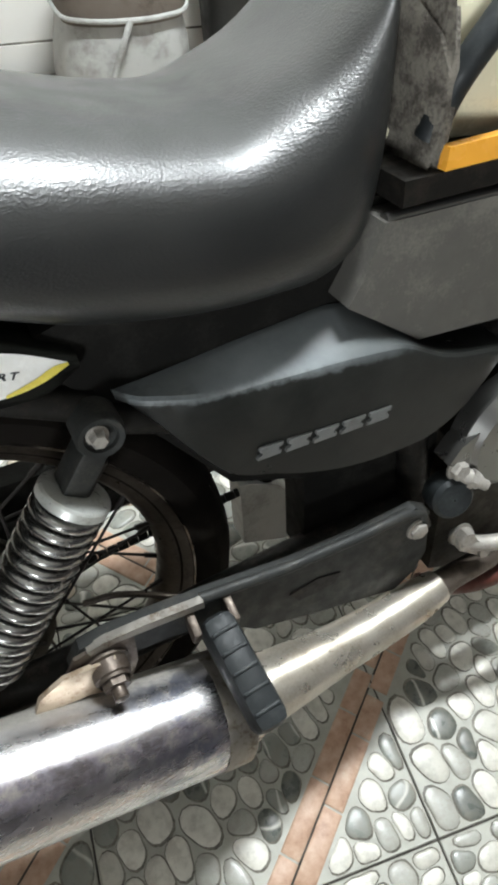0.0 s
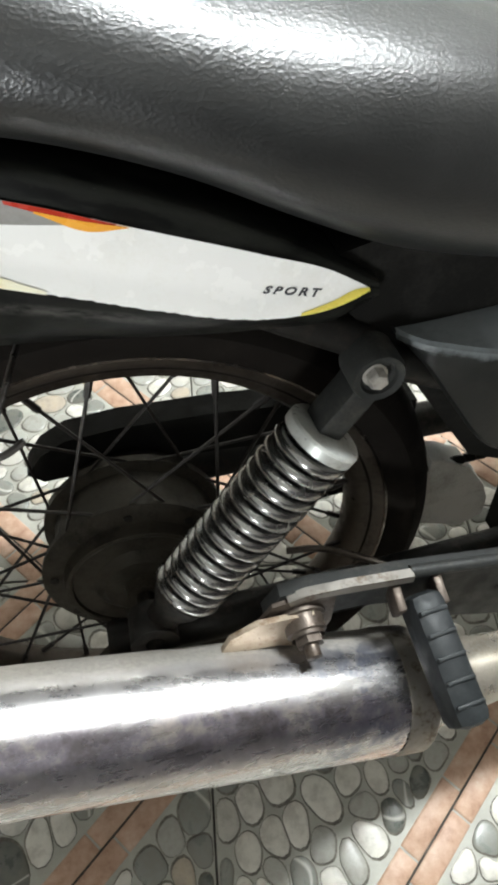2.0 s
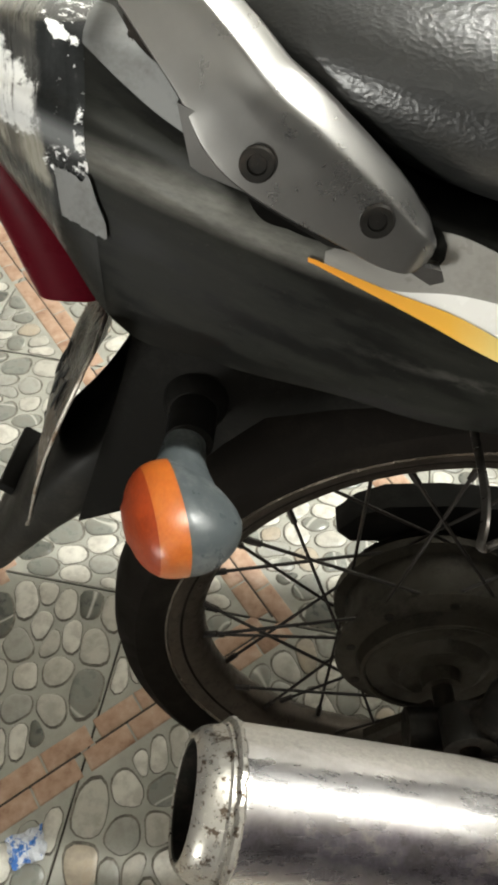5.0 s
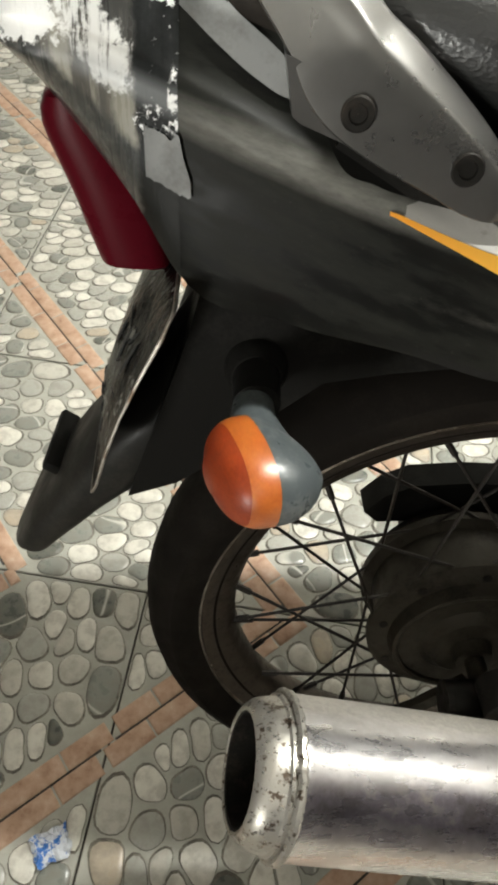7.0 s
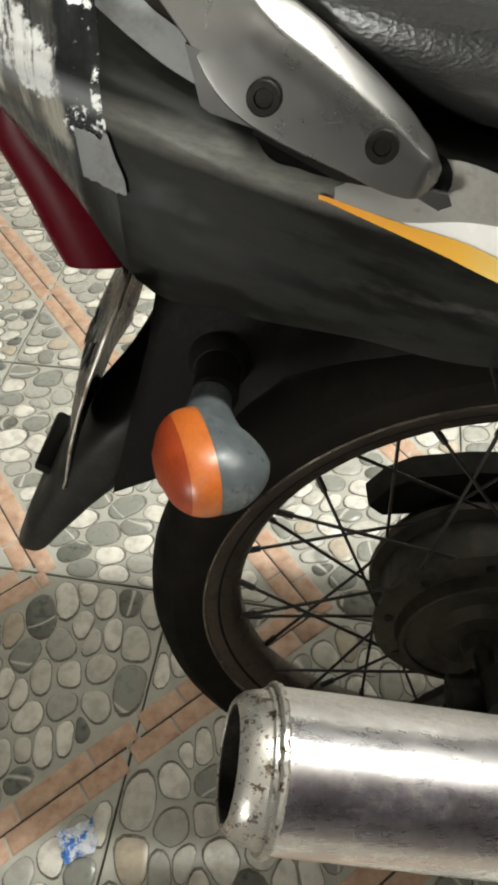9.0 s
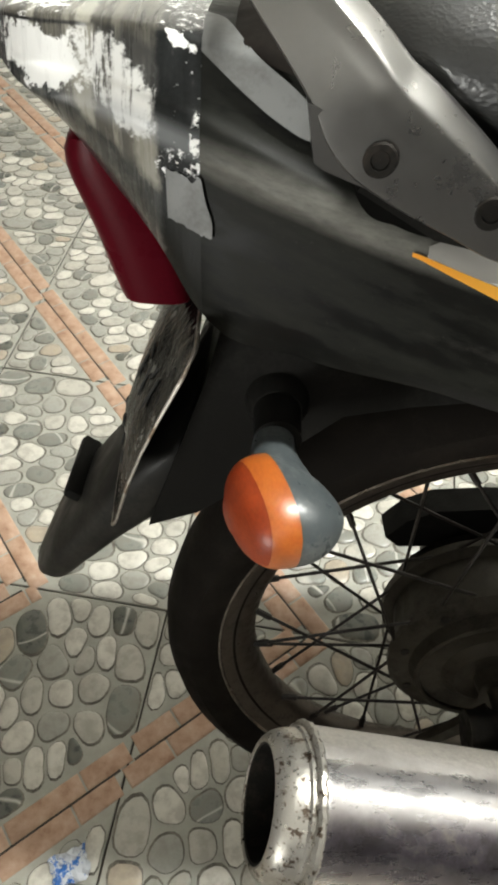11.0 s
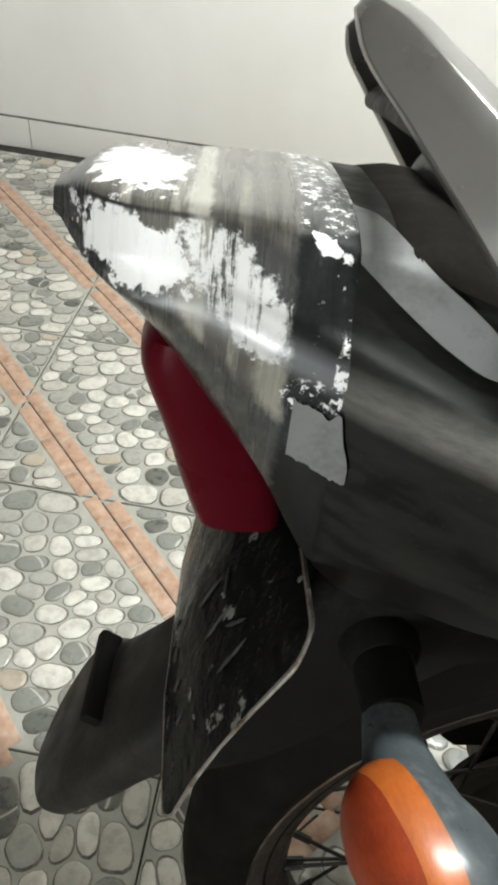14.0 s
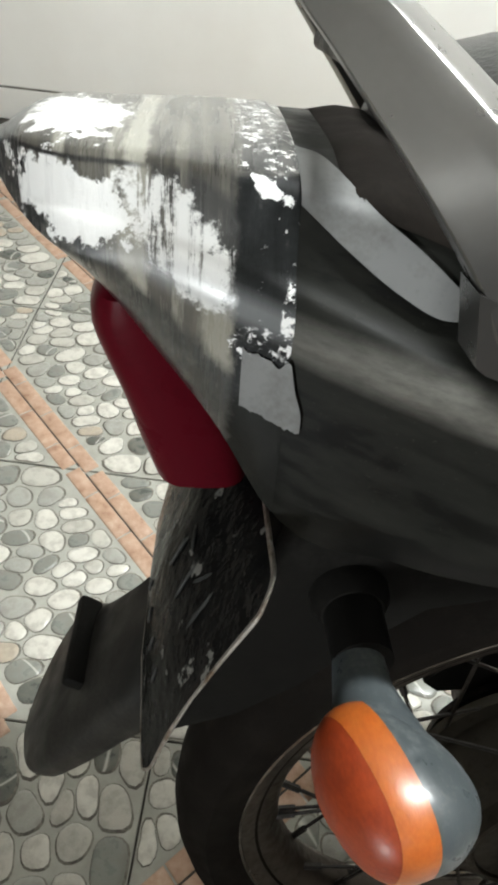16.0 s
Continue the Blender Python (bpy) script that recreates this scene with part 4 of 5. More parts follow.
# ---- indicator
ind = part("indicator", tube([(-0.2085, -0.142, 0.585), (-0.2110, -0.128, 0.586), (-0.2115, -0.116, 0.586), (-0.2110, -0.102, 0.586), (-0.209, -0.085, 0.586)], [0.0190, 0.0155, 0.0125, 0.0112, 0.0105], 24), HOUSING, bike, "blue-grey indicator with an amber lens")
HEAD = Vector((-0.2100, -0.1525, 0.5854))
aside = Matrix.Translation(HEAD) @ Matrix.Rotation(radians(20), 4, "Z") @ Matrix.Rotation(radians(3.7), 4, "Y")


def egg(x0, x1, fn, shift=lambda u: 0.0, n=40):
    """Rounded sections along the head, broadest across the stem's line; shift moves them outwards."""
    rings = []
    for u in np.linspace(0, 1, 18):
        k = fn(u)
        rings.append([(x0 + (x1 - x0) * u, shift(u) + 0.0306 * k * math.copysign(abs(math.cos(a)) ** 0.85, math.cos(a)), 0.0214 * k * math.copysign(abs(math.sin(a)) ** 0.85, math.sin(a))) for a in np.linspace(0, 2 * math.pi, n, endpoint=False)])
    me = loft(rings)
    me.transform(aside)
    return me


part("housing", egg(0.0, 0.0300, lambda u: max(0.04, (1 - u**1.7) ** 0.62), lambda u: -0.010 * u), HOUSING, ind)
part("lens", egg(0.0, -0.0240, lambda u: max(0.30, (1 - u**2.8) ** 0.5)), AMBER, ind, "amber ribbed lens")
# Brighter amber shell: the inner reflector's light put into the lens edge's colour.
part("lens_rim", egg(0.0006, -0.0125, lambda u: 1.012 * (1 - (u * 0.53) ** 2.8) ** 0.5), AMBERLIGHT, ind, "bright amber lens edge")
part("grommet", lathe([(0, 0.019), (0.008, 0.018), (0.014, 0.0145), (0.014, 0.0135), (0.040, 0.0130), (0.041, 0.001)], (-0.209, -0.062, 0.587), (0, -1, 0), 24), FENDER, ind)

# ---- rear wheel
AXLE = Vector((0, 0, AXLE_Z))
wheel = tagged(new("rear_wheel"), "spoked rear wheel with a worn tyre")
wheel.parent = bike
tyre_profile = [(-0.024, 0.228), (-0.030, 0.2425), (-0.039, 0.254), (-0.040, 0.268), (-0.030, 0.283), (-0.016, 0.290), (0, 0.2925), (0.016, 0.290), (0.030, 0.283), (0.040, 0.268), (0.039, 0.254), (0.030, 0.2425), (0.024, 0.228)]
part("tyre", lathe(tyre_profile, AXLE, (0, 1, 0), 96), TYRE, wheel, "black worn rubber tyre")
rim_profile = [(-0.0285, 0.2435), (-0.0300, 0.2415), (-0.0290, 0.2360), (-0.0240, 0.2290), (-0.0200, 0.2190), (-0.008, 0.2110), (0.008, 0.2110), (0.020, 0.2190), (0.024, 0.2290), (0.0290, 0.2360), (0.0300, 0.2415), (0.0285, 0.2435), (0.015, 0.232), (-0.015, 0.232), (-0.0285, 0.2435)]
part("rim", lathe(rim_profile, AXLE, (0, 1, 0), 96), RIM, wheel, "dull rust-tinted steel rim")
part("rim_lip", lathe([(-0.0280, 0.2425), (-0.0296, 0.2440), (-0.0310, 0.2432), (-0.0310, 0.2412), (-0.0296, 0.2402)], AXLE, (0, 1, 0), 96), LIP, wheel, "thin polished rim lip")
hub = part("hub", lathe([(-0.034, 0.020), (-0.034, 0.084), (-0.030, 0.090), (-0.024, 0.090), (-0.022, 0.078), (0.022, 0.078), (0.026, 0.088), (0.034, 0.088), (0.036, 0.03)], AXLE, (0, 1, 0), 72), DRUM, wheel, "grimy drum brake hub")
part("brake_panel", lathe([(-0.030, 0.073), (-0.040, 0.070), (-0.044, 0.060), (-0.043, 0.045), (-0.050, 0.035), (-0.050, 0.018), (-0.062, 0.016), (-0.062, 0.001)], AXLE, (0, 1, 0), 64), DRUM, wheel)
part("ridge", lathe([(-0.040, 0.0705), (-0.0455, 0.0690), (-0.0465, 0.0665), (-0.0455, 0.0640), (-0.040, 0.0625)], AXLE, (0, 1, 0), 64), DRUM, wheel)
part("sprocket", lathe([(0.045, 0.03), (0.045, 0.078), (0.050, 0.078), (0.050, 0.03)], AXLE, (0, 1, 0), 36), GREASE, wheel)
part("axle", tube([AXLE + Vector((0, -0.125, 0)), AXLE + Vector((0, 0.12, 0))], 0.009, 12), DRUM, wheel)
for i in range(36):
    k, s = i // 2, -1 if i % 2 else 1
    side = -1 if k % 2 else 1
    a = radians(k * 20 + (5 if s > 0 else -5))
    b = a + s * radians(42)
    p = AXLE + Vector((0.084 * math.cos(a), side * 0.028, 0.084 * math.sin(a)))
    q = AXLE + Vector((0.213 * math.cos(b), side * 0.008, 0.213 * math.sin(b)))
    part("spoke", joined(tube([p, q], 0.0016, 6), tube([q + (p - q) * 0.10, q], 0.0030, 6)), SPOKE, wheel)
for i in range(9):
    a = radians(40 * i + 12)
    part("hole", lathe([(-0.0345, 0.0042), (-0.0352, 0.0040), (-0.0352, 0.0001)], AXLE + Vector((0.079 * math.cos(a), 0, 0.079 * math.sin(a))), (0, 1, 0), 12), GREASE, hub)
arm = part("brake_arm", prism([(-0.055, 0.205), (-0.045, 0.198), (0.005, 0.255), (-0.005, 0.268)], -0.068, -0.060, 0.002), DRUM, wheel)

# ---- swinging arm, chain case, chain
part("swinging_arm", joined(tube([(-0.035, -0.098, AXLE_Z - 0.005), (0.2, -0.095, AXLE_Z + 0.002), (0.46, -0.09, AXLE_Z + 0.02)], [0.018, 0.02, 0.022], 14), tube([(-0.035, 0.098, AXLE_Z - 0.005), (0.46, 0.09, AXLE_Z + 0.02)], 0.02, 14)), GREASE, bike, "greasy black swinging arm")
case = [(-0.092, 0.352), (-0.075, 0.374), (-0.05, 0.388), (0.0, 0.394), (0.10, 0.394), (0.22, 0.386), (0.30, 0.37), (0.30, 0.335), (0.1, 0.345), (-0.02, 0.345), (-0.078, 0.340)]
part("chain_case", prism(case, 0.055, 0.085, 0.004), FENDER, bike, "black chain guard")
chain = [tube([(x - 0.006, 0.062, z), (x + 0.006, 0.062, z)], 0.0055, 8, 0.6) for x, z in [(-0.02 + 0.0127 * i, 0.222 + 0.0012 * i) for i in range(36)]]
part("chain", joined(*chain), GREASE, bike, kind="stuff")

# ---- shock absorber
top, low = Vector((0.172, -0.102, 0.542)), Vector((0.004, -0.112, 0.318))
way = (low - top).normalized()
shock = part("shock_absorber", tube([top + way * 0.015, top + way * 0.25], 0.011, 16), GREASE, bike, "chrome sprung rear shock absorber")
eye = top + Vector((-0.007, 0, 0.014))
part("top_eye", joined(lathe([(-0.012, 0.005), (-0.013, 0.0115), (-0.016, 0.0125), (-0.017, 0.0165), (-0.014, 0.0180), (0.010, 0.0180), (0.010, 0.010)], eye + Vector((0.004, 0, -0.001)), (0, 1, 0), 32), block((0.026, 0.020, 0.046), Matrix.Translation(eye + (top + way * 0.048 - eye) * 0.55) @ way.to_track_quat("Z", "Y").to_matrix().to_4x4(), 0.003)), BRACKET, shock)
bolt(eye + Vector((0.002, -0.012, 0)), (0, -1, 0), 0.0066, 0.010, shock, CHROME, label="bright chrome bolt")
part("collar", lathe([(0.046, 0.010), (0.048, 0.027), (0.050, 0.0285), (0.057, 0.0285), (0.060, 0.012)], top, way, 32), COLLAR, shock, "chrome spring collar")
coil = []
for i in range(15 * 20 + 1):
    u = i / 300
    a = 2 * math.pi * 15 * u
    side = way.cross(Vector((0, 1, 0))).normalized()
    up = way.cross(side)
    coil.append(top + way * (0.062 + 0.168 * u) + 0.0245 * (math.cos(a) * side + math.sin(a) * up))
part("spring", tube(coil, 0.0046, 10), SPRING, shock, "chrome coil spring")
part("bottom_eye", joined(lathe([(0.228, 0.012), (0.230, 0.024), (0.240, 0.022), (0.255, 0.014), (0.268, 0.014)], top, way, 24), lathe([(-0.016, 0.008), (-0.016, 0.020), (0.014, 0.020), (0.014, 0.008)], low, (0, 1, 0), 24)), GREASE, shock)

# ---- exhaust
m_rear, m_front = Vector((-0.17, -0.183, 0.333)), Vector((0.2, -0.171, 0.236))
m_way = (m_front - m_rear).normalized()
m_rear -= m_way * 0.013
m_len = (m_front - m_rear).length
exhaust = part("exhaust", lathe([(0.006, 0.046), (-0.001, 0.0505), (0.0, 0.0525), (0.004, 0.0532), (0.007, 0.0525), (0.10, 0.0532), (0.26, 0.0538), (m_len - 0.01, 0.0538), (m_len, 0.053)], m_rear, m_way, 72), CHROME, bike, "chrome exhaust silencer with scorch marks")
part("end_ring", lathe([(0.006, 0.0490), (-0.001, 0.0508), (-0.005, 0.0508), (-0.0065, 0.0492), (-0.0075, 0.0490), (-0.0140, 0.0480), (-0.0195, 0.0460), (-0.0240, 0.0425), (-0.0262, 0.0395), (-0.0258, 0.0375), (-0.022, 0.0362)], m_rear, m_way, 56), ENDRING, exhaust, "dull pitted end ring")
part("bore", lathe([(-0.025, 0.0372), (-0.024, 0.0360), (0.004, 0.034), (0.006, 0.012), (0.03, 0.010), (0.03, 0.001)], m_rear, m_way, 48), GREASE, exhaust, "sooty black outlet")
side = m_way.orthogonal().normalized()
bead = [m_rear + m_way * (0.001 + 0.0012 * noise.noise(Vector((9 * math.cos(a), 9 * math.sin(a), 0)))) + (0.0520 + 0.0010 * noise.noise(Vector((14 * math.cos(a), 14 * math.sin(a), 3)))) * (math.cos(a) * side + math.sin(a) * m_way.cross(side)) for a in np.linspace(0, 2 * math.pi, 121)]
part("weld", tube(bead, [0.0034 + 0.0016 * noise.noise(Vector((20 * math.cos(a), 20 * math.sin(a), 7))) for a in np.linspace(0, 2 * math.pi, 121)], 8), ENDRING, exhaust, "lumpy weld bead")
part("strap", lathe([(m_len - 0.012, 0.0545), (m_len - 0.010, 0.0552), (m_len + 0.016, 0.0545), (m_len + 0.018, 0.053)], m_rear, m_way, 56), STEEL, exhaust)
cone = [m_front - m_way * 0.002, m_front + m_way * 0.025, (0.27, -0.168, 0.226), (0.32, -0.165, 0.225), (0.38, -0.160, 0.223), (0.44, -0.154, 0.225), (0.478, -0.150, 0.229)]
part("header_pipe", tube(smooth_path(cone, 40), [float(np.interp(u, [0, 0.06, 0.25, 0.43, 0.57, 0.71, 0.86, 1], [0.053, 0.0515, 0.0360, 0.0305, 0.0262, 0.0245, 0.0230, 0.0190])) for u in np.linspace(0, 1, 40)], 32), HEADER, exhaust, "tapering dull brown-tinted front pipe")
part("pipe_joint", tube([(0.470, -0.151, 0.227), (0.50, -0.146, 0.226), (0.56, -0.135, 0.212), (0.60, -0.125, 0.205)], [0.016, 0.014, 0.014, 0.014], 16), RUSTY, exhaust, "rusty end of the front pipe")
part("tab", prism([(0.055, 0.322), (0.062, 0.338), (0.085, 0.352), (0.13, 0.352), (0.14, 0.325), (0.12, 0.308), (0.10, 0.316), (0.06, 0.318)], -0.150, -0.145, 0.0015), BRASS, exhaust, "light metal mounting tab")
part("mount_plate", prism([(0.085, 0.338), (0.098, 0.360), (0.125, 0.366), (0.150, 0.362), (0.148, 0.325), (0.138, 0.303), (0.112, 0.300), (0.095, 0.310)], -0.1425, -0.1385, 0.0018), RUSTY, exhaust, "rusty mounting plate")
mount_at, mount_way = (0.122, -0.132, 0.340), (0.05, -1, -0.22)
part("mounting_bush", lathe([(0, 0.001), (0, 0.020), (0.011, 0.020), (0.012, 0.0165), (0.024, 0.0165), (0.025, 0.014), (0.028, 0.014)], mount_at, mount_way, 28), RUSTY, exhaust, "rust-stained steel bush")
part("nut", joined(lathe([(0.025, 0.012), (0.034, 0.012), (0.034, 0.001)], mount_at, mount_way, 6), lathe([(0.034, 0.0065), (0.044, 0.0065), (0.045, 0.001)], mount_at, mount_way, 14)), RUSTY, exhaust)
part("chip", prism([(0.098, 0.309), (0.104, 0.305), (0.118, 0.303), (0.116, 0.308)], -0.1500, -0.1440, 0.0006, 1), CHROME, exhaust, "bright bent tab edge")

# ---- footrest bracket and footrest
holder = prism([(0.092, 0.345), (0.105, 0.366), (0.13, 0.371), (0.215, 0.366), (0.30, 0.357), (0.38, 0.357), (0.44, 0.363), (0.458, 0.350), (0.462, 0.285), (0.450, 0.258), (0.428, 0.240), (0.335, 0.262), (0.262, 0.283), (0.225, 0.318), (0.18, 0.330), (0.12, 0.330)], -0.138, -0.126, 0.004, 3)
bracket = part("footrest_bracket", holder, BRACKET, bike, "grey-black pressed footrest bracket")
part("flange", prism([(0.112, 0.3600), (0.135, 0.3640), (0.214, 0.3600), (0.214, 0.3680), (0.160, 0.3715), (0.125, 0.3710), (0.110, 0.3660)], -0.1445, -0.1365, 0.0018), STEEL, bracket, "bare steel rim")
part("rolled_edge", tube([(0.213, -0.137, 0.3640), (0.30, -0.137, 0.355), (0.38, -0.137, 0.355), (0.43, -0.137, 0.3595), (0.448, -0.137, 0.352), (0.457, -0.137, 0.33)], 0.0055, 10), BRACKET, bracket)
part("slot", prism([(0.300, 0.315), (0.330, 0.322), (0.356, 0.316), (0.350, 0.303), (0.31, 0.300)], -0.1395, -0.137, 0.0008), GREASE, bracket)
bolt((0.445, -0.139, 0.331), (0, -1, 0), 0.010, 0.007, bracket, CHROME)
for x in (0.200, 0.236):
    part("clevis", block((0.008, 0.024, 0.024), pose(x, -0.147, 0.343, 20, 0, 0), 0.002), RUSTY, bracket)
peg_a, peg_b = Vector((0.219, -0.150, 0.344)), Vector((0.229, -0.238, 0.302))
peg_way = (peg_b - peg_a).normalized()
peg_pose = Matrix.Translation((peg_a + peg_b) / 2) @ peg_way.to_track_quat("Z", "X").to_matrix().to_4x4()
peg = part("footrest", block((0.036, 0.031, 0.105), peg_pose, 0.009, 2), RUBBER, bracket, "black rubber footrest block")
for k in range(-2, 3):
    part("rib", block((0.003, 0.024, 0.0035), peg_pose @ Matrix.Translation((0.0182, 0, k * 0.018)), 0.001), RUBBER, bracket)
part("rod", tube(smooth_path([(0.12, -0.10, 0.372), (0.15, -0.105, 0.372), (0.19, -0.118, 0.36), (0.222, -0.135, 0.35)], 14), 0.003, 8), RIM, bracket)

# ---- side cover with its emblem, shroud, tank, frame and engine
cover_top = curve((0.188, 0.5685), (0.20, 0.5690), (0.243, 0.5730), (0.283, 0.5775), (0.33, 0.5815), (0.37, 0.5835), (0.39, 0.577), (0.45, 0.532), (0.53, 0.512))
cover_edge = curve((0.188, 0.5680), (0.205, 0.5670), (0.231, 0.5650), (0.269, 0.5610), (0.30, 0.5600), (0.374, 0.5580), (0.41, 0.5530), (0.45, 0.5310), (0.53, 0.511))
cover_low = curve((0.188, 0.5660), (0.205, 0.550), (0.225, 0.522), (0.256, 0.481), (0.30, 0.459), (0.36, 0.441), (0.41, 0.437), (0.465, 0.444), (0.498, 0.468), (0.53, 0.512))
cover_out = curve((0.188, 0.094), (0.195, 0.103), (0.22, 0.117), (0.30, 0.126), (0.40, 0.131), (0.53, 0.128))


def cover_ring(x):
    zt, ze, zl, y = cover_top(x), cover_edge(x), cover_low(x), cover_out(x)
    keys = [(-0.070, zt - 0.002), (-0.088, zt), (-0.093, zt - 0.0008), (-y + 0.004, ze + 0.0028), (-y + 0.0012, ze + 0.0006), (-y, ze - 0.003), (-y + 0.002, (ze + zl) / 2), (-y + 0.004, zl + 0.004), (-y + 0.009, zl), (-0.070, zl)]
    return [(x, a, b) for a, b in keys]


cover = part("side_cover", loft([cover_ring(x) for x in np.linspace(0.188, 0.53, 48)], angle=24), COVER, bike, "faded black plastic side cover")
for i in range(5):
    x = 0.281 + 0.0245 * i
    y = -cover_out(x + 0.01) + 0.0012
    slant = lambda u, v: (x + u + 0.25 * v, 0.4885 + v)
    part("emblem_bar", prism([slant(0, 0), slant(0.0205, 0), slant(0.0205, 0.0032), slant(0.0175, 0.0042), slant(0.0175, 0.0072), slant(0.0205, 0.0082), slant(0.0205, 0.0114), slant(0, 0.0114), slant(0, 0.0082), slant(0.003, 0.0072), slant(0.003, 0.0042), slant(0, 0.0032)], y - 0.0015, y + 0.002, 0.0003, 1), GREYPAINT, cover, "plain silver emblem bar")
part("shroud", prism([(0.364, 0.596), (0.375, 0.614), (0.391, 0.654), (0.62, 0.650), (0.62, 0.535), (0.515, 0.541), (0.433, 0.547)], -0.117, -0.088, 0.006, 3), DUSTY, bike, "dusty grey plastic tank shroud")
part("shroud_edge", tube([(0.394, -0.110, 0.652), (0.5, -0.111, 0.650), (0.62, -0.111, 0.648)], 0.006, 10), SILVER, bike)


def tank_ring(x):
    k = max(0.0, min(1.0, (x - 0.415) / 0.10)) ** 0.5
    hw, zt = 0.05 + 0.075 * k, 0.72 + 0.13 * k
    return [(x, hw * math.copysign(abs(math.cos(a)) ** 0.6, math.cos(a)), (0.676 + zt) / 2 + (zt - 0.676) / 2 * math.copysign(abs(math.sin(a)) ** 0.6, math.sin(a))) for a in np.linspace(0, 2 * math.pi, 40, endpoint=False)]


tank = part("fuel_tank", loft([tank_ring(x) for x in (0.418, 0.424, 0.435, 0.45, 0.47, 0.5, 0.54, 0.6, 0.7, 0.8)]), CREAM, bike, "cream fuel tank with an orange stripe")
part("stripe", prism([(0.428, 0.684), (0.8, 0.684), (0.8, 0.706), (0.430, 0.699)], -0.1262, -0.118, 0.001), ORANGE, tank, "orange stripe")
part("tank_rail", prism([(0.40, 0.664), (0.8, 0.664), (0.8, 0.682), (0.40, 0.682)], -0.122, 0.122, 0.003), GREASE, bike)
part("hose", tube(smooth_path([(0.428, -0.105, 0.700), (0.436, -0.112, 0.730), (0.455, -0.118, 0.760), (0.50, -0.112, 0.80), (0.56, -0.09, 0.84)], 20), 0.010, 12), RUBBER, bike, "black rubber breather hose")
rag = []
for y, k in ((-0.120, 0.4), (-0.114, 0.8), (-0.09, 1), (-0.03, 1), (0.05, 1), (0.10, 0.4)):
    ring = []
    for a in np.linspace(0, 2 * math.pi, 40, endpoint=False):
        r = k * (1 + 0.5 * noise.noise(Vector((3 * math.cos(a), 3 * math.sin(a), y * 40))))
        ring.append((0.430 + 0.012 * math.cos(a) * r + 0.02 * (y + 0.1), y, 0.728 + 0.06 * math.sin(a) * r))
    rag.append(ring)
part("seam_rag", loft(rag), RAG, bike, "stained grey padding behind the tank")
part("airbox", prism([(0.13, 0.62), (0.165, 0.575), (0.20, 0.535), (0.272, 0.435), (0.345, 0.405), (0.345, 0.285), (0.50, 0.26), (0.60, 0.46), (0.60, 0.66), (0.40, 0.66), (0.34, 0.61), (0.2, 0.64)], -0.086, -0.046, 0.008), FENDER, bike, "black air filter box")
part("sprocket_cover", prism([(0.335, 0.272), (0.352, 0.268), (0.386, 0.250), (0.412, 0.215), (0.423, 0.188), (0.424, 0.158), (0.395, 0.143), (0.335, 0.165)], 0.055, 0.09, 0.010, 3), SACK, bike, "pale grey sprocket cover")
# Added dark infill so no bright floor shows between wheel and air box.
part("dark_infill", prism([(0.12, 0.590), (0.20, 0.535), (0.27, 0.452), (0.33, 0.42), (0.33, 0.615), (0.22, 0.65), (0.12, 0.655)], -0.055, 0.06, 0.006), FENDER, bike)
part("frame", joined(tube([(0.48, -0.09, 0.20), (0.47, -0.092, 0.35), (0.45, -0.09, 0.50), (0.40, -0.09, 0.62)], 0.016, 12), tube([(0.17, -0.085, 0.56), (0.05, -0.08, 0.62), (-0.12, -0.075, 0.68)], 0.013, 12), tube([(0.17, -0.085, 0.55), (0.30, -0.09, 0.50), (0.45, -0.09, 0.45)], 0.013, 12), tube([(0.48, 0.09, 0.20), (0.45, 0.09, 0.50), (0.40, 0.09, 0.62)], 0.016, 12)), GREASE, bike, "black tubular frame")
engine = part("engine", prism([(0.50, 0.20), (0.50, 0.40), (0.56, 0.46), (0.80, 0.46), (0.84, 0.34), (0.80, 0.18), (0.60, 0.16)], -0.11, 0.11, 0.02, 3), DRUM, bike, "oily alloy engine casing")
part("clutch_cover", lathe([(0, 0.07), (0.02, 0.068), (0.03, 0.055), (0.032, 0.001)], (0.56, -0.11, 0.405), (0, -1, 0), 40), SILVER, engine)
part("filler_cap", lathe([(0, 0.022), (0.022, 0.022), (0.026, 0.018), (0.026, 0.001)], (0.482, -0.125, 0.358), (-0.2, -1, 0.3), 24), RUBBER, engine)
bolt((0.486, -0.135, 0.392), (0, -1, 0.2), 0.010, 0.010, engine, CHROME)
bolt((0.505, -0.142, 0.292), (0, -1, 0.2), 0.011, 0.012, engine, CHROME)
part("crankcase_rib", prism([(0.474, 0.402), (0.486, 0.420), (0.535, 0.447), (0.60, 0.452), (0.60, 0.425), (0.545, 0.418), (0.500, 0.386)], -0.136, -0.112, 0.004), SILVER, engine, "pale alloy casing edge")
part("adjuster", joined(lathe([(0, 0.006), (0.004, 0.0085), (0.022, 0.0085), (0.024, 0.006), (0.034, 0.0055), (0.035, 0.001)], (0.488, -0.138, 0.388), (0.75, -0.35, -0.55), 14), lathe([(0.010, 0.0112), (0.016, 0.0112)], (0.488, -0.138, 0.388), (0.75, -0.35, -0.55), 6)), CHROME, engine, "bright cable adjuster")
part("clamp", joined(prism([(0.494, 0.296), (0.512, 0.300), (0.520, 0.284), (0.540, 0.270), (0.546, 0.254), (0.530, 0.252), (0.512, 0.268), (0.497, 0.280)], -0.152, -0.143, 0.003), lathe([(0, 0.001), (0, 0.008), (0.007, 0.008), (0.008, 0.001)], (0.531, -0.150, 0.262), (0, -1, 0.2), 6)), CHROME, engine, "bright steel pipe clamp")
